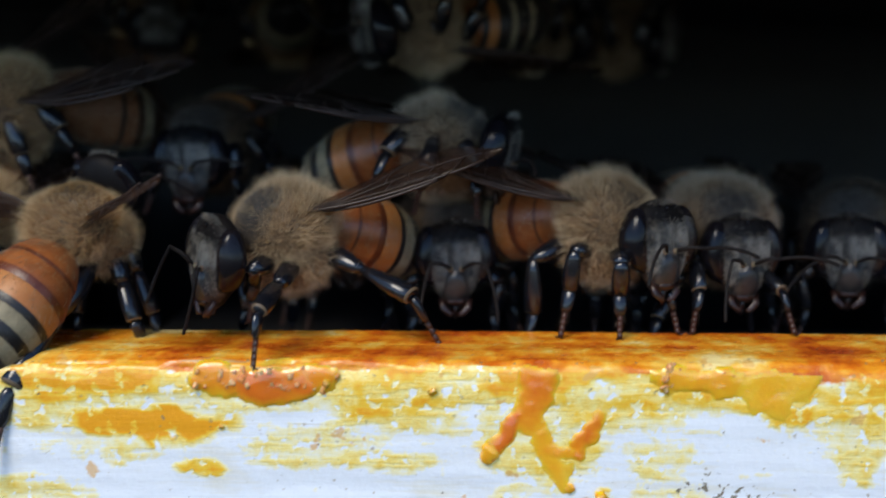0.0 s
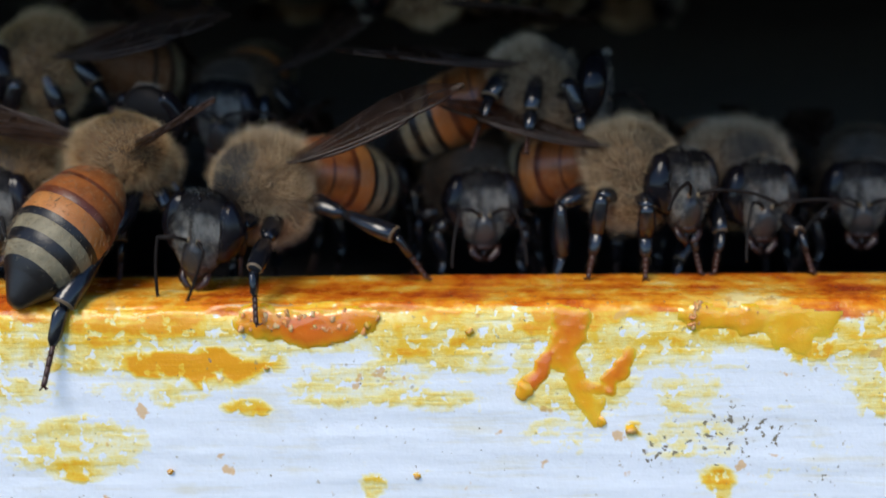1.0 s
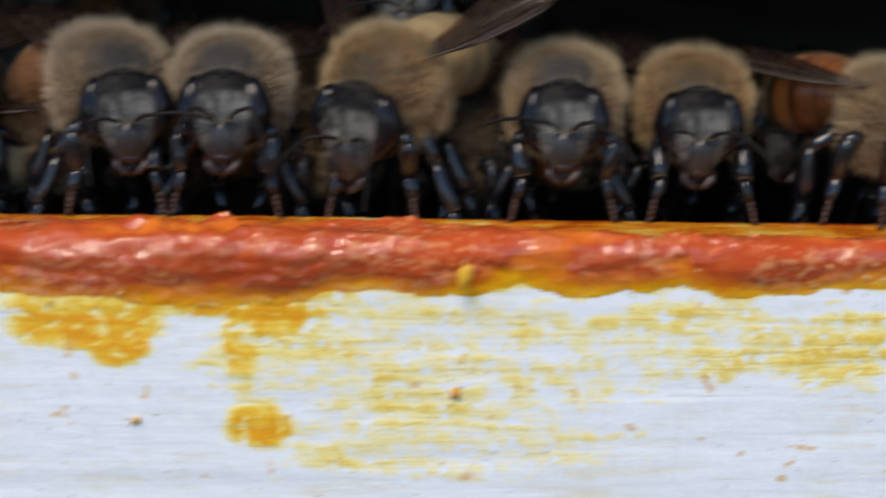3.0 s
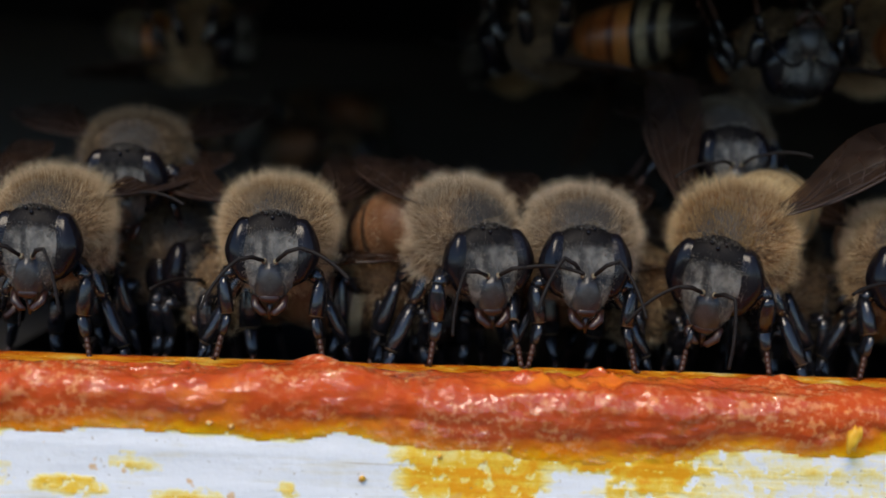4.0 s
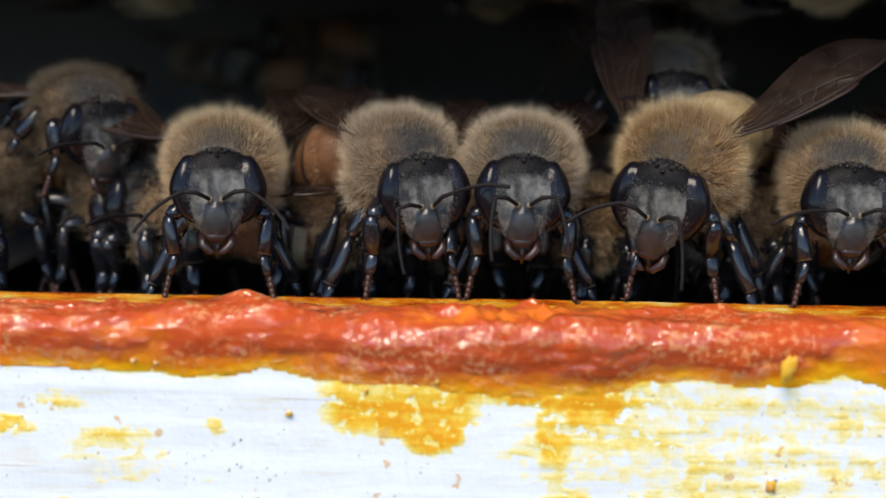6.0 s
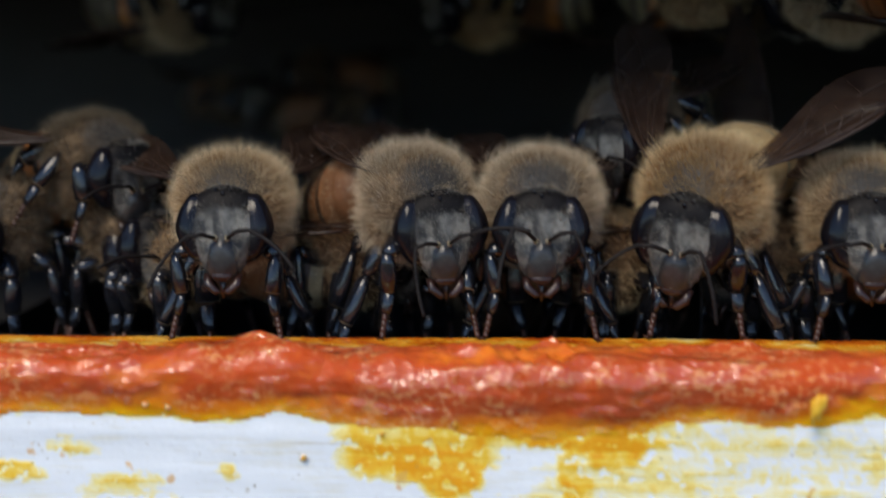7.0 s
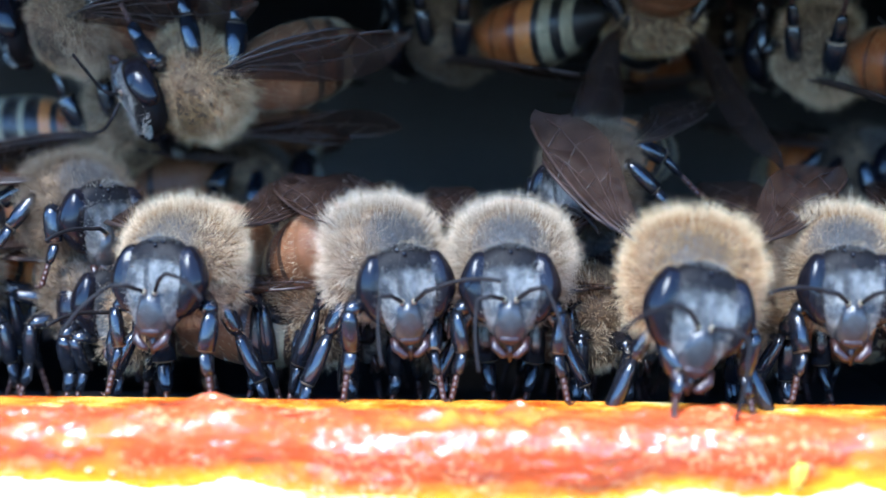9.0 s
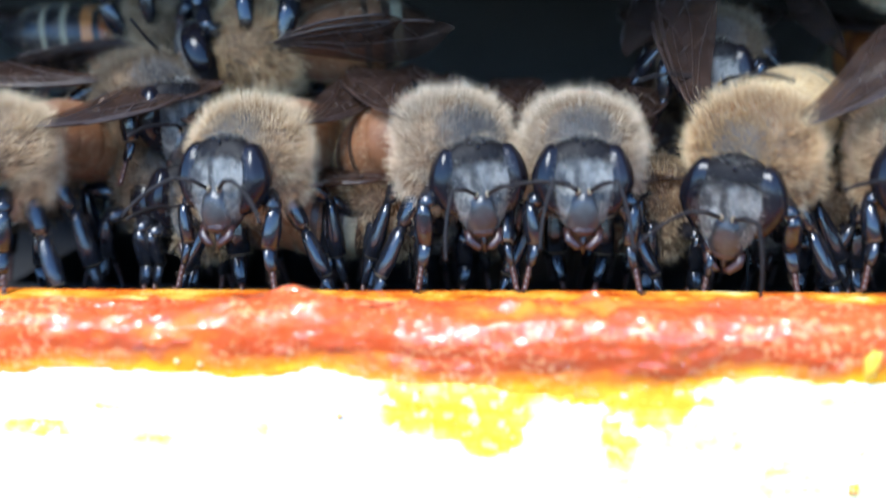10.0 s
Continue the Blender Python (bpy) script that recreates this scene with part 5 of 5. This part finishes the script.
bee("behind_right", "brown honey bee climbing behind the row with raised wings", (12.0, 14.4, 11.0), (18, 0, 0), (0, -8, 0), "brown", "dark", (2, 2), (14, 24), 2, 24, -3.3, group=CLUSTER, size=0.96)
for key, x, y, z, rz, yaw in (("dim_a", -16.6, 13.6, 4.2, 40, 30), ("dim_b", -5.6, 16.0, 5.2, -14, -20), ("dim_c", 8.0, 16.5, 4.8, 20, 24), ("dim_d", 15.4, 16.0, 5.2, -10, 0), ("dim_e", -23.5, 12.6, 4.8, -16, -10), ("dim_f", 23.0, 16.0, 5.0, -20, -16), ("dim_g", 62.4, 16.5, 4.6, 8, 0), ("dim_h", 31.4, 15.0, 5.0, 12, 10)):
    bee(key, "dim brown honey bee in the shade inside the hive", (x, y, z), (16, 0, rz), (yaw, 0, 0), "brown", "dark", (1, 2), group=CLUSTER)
for key, x, y, z, rz, fur, coat_name in (("low_a", -5.4, 12.6, 3.4, 80, "tan", "tawny"), ("low_b", 0.6, 13.4, 3.2, -86, "brown", "tawny"), ("low_c", 7.6, 12.8, 3.3, 78, "tan", "tawny"), ("low_d", 15.6, 12.8, 3.2, -70, "brown", "amber"), ("low_e", -14.0, 12.8, 3.2, -96, "tan", "tawny")):
    bee(key, "dim tawny honey bee crossing behind the legs of the row", (x, y, z), (4, 0, rz), (rz, 10, 0), fur, coat_name, (1, 2), (10, 10), 0, 10, group=CLUSTER)
# fur darkened to stand for the shade deep in the box
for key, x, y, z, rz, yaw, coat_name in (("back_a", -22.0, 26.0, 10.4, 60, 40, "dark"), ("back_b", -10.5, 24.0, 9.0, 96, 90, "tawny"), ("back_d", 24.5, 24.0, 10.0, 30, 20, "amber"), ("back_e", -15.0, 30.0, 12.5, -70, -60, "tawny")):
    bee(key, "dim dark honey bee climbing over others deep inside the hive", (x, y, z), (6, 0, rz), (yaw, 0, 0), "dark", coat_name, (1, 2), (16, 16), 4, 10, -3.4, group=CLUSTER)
# hanging under the cover
for key, x, y, z, rz, fur, coat in (("c_a", -13.5, 16.5, 15.9, 84, "tan", "dark"), ("c_b", -4.2, 15.5, 16.1, -76, "gold", "tawny"), ("c_c", 4.5, 20.5, 16.1, 160, "brown", "amber"),
                                    ("c_d", 13.5, 19.5, 16.2, 70, "gold", "tawny"), ("c_e", 20.5, 17.0, 16.0, 205, "tan", "amber"), ("c_f", -21.0, 16.5, 16.1, 30, "tan", "tawny"),
                                    ("c_g", 29.5, 18.0, 16.0, -60, "tan", "amber"), ("c_h", 64.2, 16.5, 14.6, -70, "tan", "dark"), ("c_i", 73.5, 31.0, 14.5, 110, "grey", "amber"), ("c_j", 47.0, 34.0, 15.2, 20, "gold", "amber"),
                                    ("c_k", 56.0, 36.0, 15.0, 190, "tan", "amber"), ("c_l", 80.0, 36.0, 14.2, 60, "tan", "dark"), ("c_m", 15.9, 17.5, 14.9, 4, "brown", "amber")):
    bee(key, "honey bee hanging upside down from the dark hive cover", (x, y, z), (0, 180, rz), (rz, -8, 180), fur, coat, (0, 2), (30, 26) if key == "c_d" else (9, 12), 62 if key == "c_d" else 4, 0, -3.8, group=CEIL)


def motions():
    """What moves: bees that turn or walk, and the feelers."""
    def go(key, *rows):
        walk(B[key][0], [(t, body_pose(*r)) for t, *r in rows])

    go("golden", (0, 11.0, 7.8, 6.5, 38, 0, -34), (3.5, 11.0, 7.8, 6.4, 40, 0, -38), (4.5, 11.2, 7.8, 6.6, 38, 0, -34), (8.3, 11.2, 7.8, 6.6, 38, 0, -34), (8.5, 11.4, 7.6, 6.5, 38, 0, -28), (8.7, 11.5, 6.6, 6.1, 42, 0, -16),
       (8.9, 11.4, 5.6, 5.9, 27, 0, -6), (9.5, 11.5, 5.5, 5.7, 27, 0, -3), (9.8, 11.5, 6.8, 6.1, 36, 0, -18), (10, 11.3, 7.8, 6.2, 43, 0, -34))
    go("fluffy", (0, -10.7, 8.2, 6.2, 20, 0, 0), (5.0, -10.8, 8.2, 6.2, 20, 0, 0), (6.5, -10.2, 8.2, 6.0, 20, 0, 7), (7.0, -10.5, 8.2, 6.1, 20, 0, 2), (8.0, -9.9, 8.2, 6.1, 20, 0, 8), (8.5, -10.2, 8.2, 6.1, 20, 0, 2),
       (9.0, -10.8, 8.2, 6.2, 20, 0, -11), (9.5, -11.2, 8.2, 6.2, 20, 0, -22), (10, -11.1, 8.2, 6.1, 20, 0, -16))
    go("right", (0, 19.7, 8.2, 5.95, 22, 0, -8), (3.5, 19.7, 8.2, 5.95, 22, 0, -8), (4.5, 19.4, 8.2, 5.95, 22, 0, -10), (6.5, 18.8, 8.2, 5.95, 22, 0, -8), (8.0, 18.4, 8.2, 6.15, 22, 0, -8), (10, 18.4, 8.2, 6.15, 22, 0, -8))
    go("behind_right", (0, 12.0, 14.4, 11.0, 18, 0, 0), (4.8, 12.0, 14.4, 11.0, 18, 0, 0), (5.2, 12.0, 14.6, 10.6, 20, 0, -4), (6.3, 11.4, 14.8, 9.6, 26, 0, 0), (6.6, 10.4, 14.8, 8.8, 26, 0, -6),
       (7.0, 8.6, 14.4, 9.6, 30, 0, -34), (7.5, 7.6, 14.2, 10.2, 30, 0, -30), (8.5, 7.2, 14.0, 10.4, 30, 0, -18), (9.0, 7.8, 14.2, 10.0, 30, 0, -34), (9.5, 7.8, 14.2, 10.1, 30, 0, -34), (10, 10.4, 14.4, 10.2, 22, 0, -6))
    go("behind_left", (0, -18.8, 13.8, 9.0, 22, 0, 0), (4.0, -18.8, 13.8, 9.0, 22, 0, 0), (5.2, -18.2, 13.8, 9.3, 22, 0, 0), (6.3, -18.6, 13.6, 7.6, 16, 0, 46), (7.5, -18.4, 13.8, 7.8, 16, 0, 50), (8.5, -17.6, 13.8, 8.2, 16, 0, 44), (10, -17.4, 13.8, 8.0, 14, 0, 46))
    go("left_end", (0, -21.4, 8, 6.2, 22, 0, -4), (4.0, -21.4, 8, 6.2, 22, 0, -4), (4.5, -21.9, 8, 6.2, 22, 0, -14), (5.0, -22.6, 8, 5.8, 20, 0, -50), (5.6, -25.0, 8.4, 5.7, 18, 0, -66), (6.3, -33.0, 8.8, 5.7, 18, 0, -80), (7.5, -33.0, 8.6, 5.7, 18, 0, -84), (9.2, -31.0, 8.4, 5.8, 18, 0, -60), (10, -22.8, 8.2, 6.1, 20, 0, -24))
    go("striped", (0, 50.4, 5.4, 5.3, -40, 0, 150), (0.5, 50.0, 5.4, 6.2, -38, 0, 150), (1.0, 50.7, 5.4, 6.4, -38, 0, 150), (1.5, 51.1, 5.4, 6.7, -38, 0, 150), (2.0, 53.0, 5.9, 8.3, -44, 0, 152), (2.2, 53.1, 6.0, 8.7, -46, 0, 154), (3.3, 53.2, 6.2, 8.8, -46, 0, 156), (10, 53.2, 6.2, 8.8, -46, 0, 156))
    go("leaning", (0, 60.4, 5.9, 5.2, 16, 4, -54), (0.5, 59.1, 5.9, 5.4, 18, 4, -54), (0.9, 57.6, 5.8, 5.1, 22, 4, -50), (1.5, 57.4, 5.8, 4.8, 24, 4, -50), (2.2, 57.2, 5.8, 4.9, 22, 4, -48), (10, 57.2, 5.8, 4.9, 22, 4, -48))
    go("upper", (0, 68.0, 10.6, 9.1, 6, 0, 74), (0.5, 69.9, 10.4, 9.3, 4, 0, 76), (1.0, 71.5, 10.3, 9.5, 2, 0, 78), (1.5, 70.9, 10.2, 9.3, 2, 0, 78), (2.2, 71.6, 10.2, 9.5, 2, 0, 80), (10, 71.6, 10.2, 9.5, 2, 0, 80))
    go("c_a", (0, -19, 36, 15.9, 0, 180, 60), (6.9, -19, 36, 15.9, 0, 180, 60), (7.5, -17.4, 17.5, 16.0, 0, 190, 74), (7.8, -13.6, 16.0, 15.4, 0, 208, 80), (8.0, -11.8, 15.4, 15.3, 0, 220, 84), (8.2, -12.4, 16.6, 14.4, 0, 218, 84), (8.4, -16.0, 19.5, 12.2, 4, 206, 84), (8.8, -17.0, 20.5, 11.5, 8, 200, 86), (10, -18.5, 21, 10.8, 8, 200, 86))
    go("c_b", (0, 3.0, 44.0, 16.1, 0, 180, -60), (6.0, 3.0, 44.0, 16.1, 0, 180, -60), (7.1, 0.5, 36.0, 16.1, 0, 180, -62), (7.6, -1.5, 18.5, 16.1, 0, 180, -66), (8.0, -4.4, 14.5, 16.2, -6, 150, -74), (8.3, -9.4, 14.5, 16.0, -8, 146, -78), (8.5, -12.3, 14.5, 15.1, -8, 144, -80), (8.7, -10.8, 14.5, 15.0, -10, 142, -80),
       (9.0, -11.2, 14.0, 13.5, -14, 140, -80), (9.2, -12.5, 14.0, 12.3, -20, 138, -78), (9.5, -14.8, 14.0, 11.0, -24, 136, -74), (9.7, -12.7, 15.0, 10.8, -18, 138, -76), (10, -12.4, 16.5, 9.8, -6, 140, -84))
    go("c_d", (0, 13.0, 40.0, 17.4, 0, 180, 150), (5.0, 13.0, 40.0, 17.4, 0, 180, 150), (7.0, 13.5, 22.0, 16.6, -14, 180, 150), (7.4, 14.0, 20.5, 16.4, -14, 180, 160), (8.0, 12.2, 21.0, 17.7, -20, 180, 176), (9.0, 11.6, 21.0, 17.7, -20, 180, 184), (10, 11.8, 21.5, 17.7, -20, 180, 178))
    go("c_e", (0, 20.5, 18, 16, 0, 180, 205), (4.0, 20.5, 18, 16, 0, 180, 205), (6.5, 20.0, 18, 16, 0, 180, 212), (7.5, 19.5, 17, 15.6, 0, 180, 220), (8.0, 19.5, 18, 16.0, 8, 180, 225), (9.0, 20.4, 20, 15.4, 8, 180, 232), (10, 20.0, 20, 14.6, 6, 180, 236))
    go("c_c", (0, 4.5, 22.5, 16.1, 0, 180, 250), (3.3, 2.5, 22.5, 16.1, 0, 180, 240), (5.0, 4.5, 22.5, 16.1, 0, 180, 255), (6.3, 3.0, 42.0, 16.1, 0, 180, 245), (7.2, 2.0, 42.0, 16.1, 0, 180, 245), (8.2, 0.5, 23.5, 16.4, 0, 180, 245), (10, 1.5, 23.0, 16.4, 0, 180, 255))
    go("c_f", (0, -21, 50, 16.1, 0, 180, 30), (7.9, -24, 46, 16.3, 0, 180, 50), (8.4, -19.5, 18.0, 16.6, -4, 152, -84), (9.0, -18.2, 16.0, 16.7, -4, 146, -88), (10, -20, 19.0, 15.6, -4, 150, -84))
    go("c_m", (0, 15.9, 17.5, 14.9, 0, 180, 4), (5.0, 15.9, 17.5, 14.9, 0, 180, 4), (6.3, 16.8, 24.0, 15.6, 0, 180, 40), (10, 17.5, 30.0, 15.9, 0, 180, 80))
    go("c_h", (0, 66.5, 16.5, 14.6, 0, 180, -60), (1.0, 65.0, 16.5, 14.6, 0, 180, -70), (2.2, 64.0, 16.5, 14.6, 0, 180, -80), (10, 64.0, 16.5, 14.6, 0, 180, -80))
    for key, x, y, z, rz in (("back_a", -22.0, 26.0, 10.4, 60), ("back_b", -10.5, 24.0, 9.0, 96), ("back_d", 24.5, 24.0, 10.0, 30), ("back_e", -15.0, 30.0, 12.5, -70)):
        go(key, (0, x, y + 44, z, 6, 0, rz - 20), (6.8, x, y + 44, z, 6, 0, rz - 20), (8.1, x, y + 2, z, 6, 0, rz), (10, x, y, z, 6, 0, rz))
    # the leaning bee turns its head out over the edge
    hd = B["leaning"][1]
    base = hd.matrix_basis.copy()
    base = Matrix.LocRotScale(base.translation, base.to_quaternion(), None)
    near = base.copy()
    near.translation = body_pose(57.4, 5.8, 4.8, 24, 4, -50).inverted() @ (Vector((55.2, 2.6, 2.2)) * MM)
    walk(hd, [(0, base @ pose(0, 0, 0, 10, 0, -34)), (0.85, base @ pose(0, 0, 0, 10, 0, -34)), (1.0, base.lerp(near, 0.6) @ pose(0, 0, 0, 0, 0, -8)), (1.2, near), (1.8, near), (2.0, near @ pose(0, 0, 0, -4, 0, -4)), (10, near @ pose(0, 0, 0, -4, 0, -4))])
    # feelers sway a little
    rng = random.Random(5)
    for key in ("leaning", "turned", "right", "golden", "grey_face", "side_amber", "fluffy", "left_end", "behind_right", "straight", "pale_left"):
        for side, ob in zip((1, -1), B[key][2]):
            base = ob.matrix_basis.copy()
            rows, t = [], 0.0
            while t < 10.0:
                rows.append((t, base @ pose(0, 0, 0, rng.uniform(-12, 12), rng.uniform(-16, 16), rng.uniform(-10, 10))))
                t += rng.uniform(0.5, 1.1)
            rows.append((10.0, base))
            walk(ob, rows)


motions()
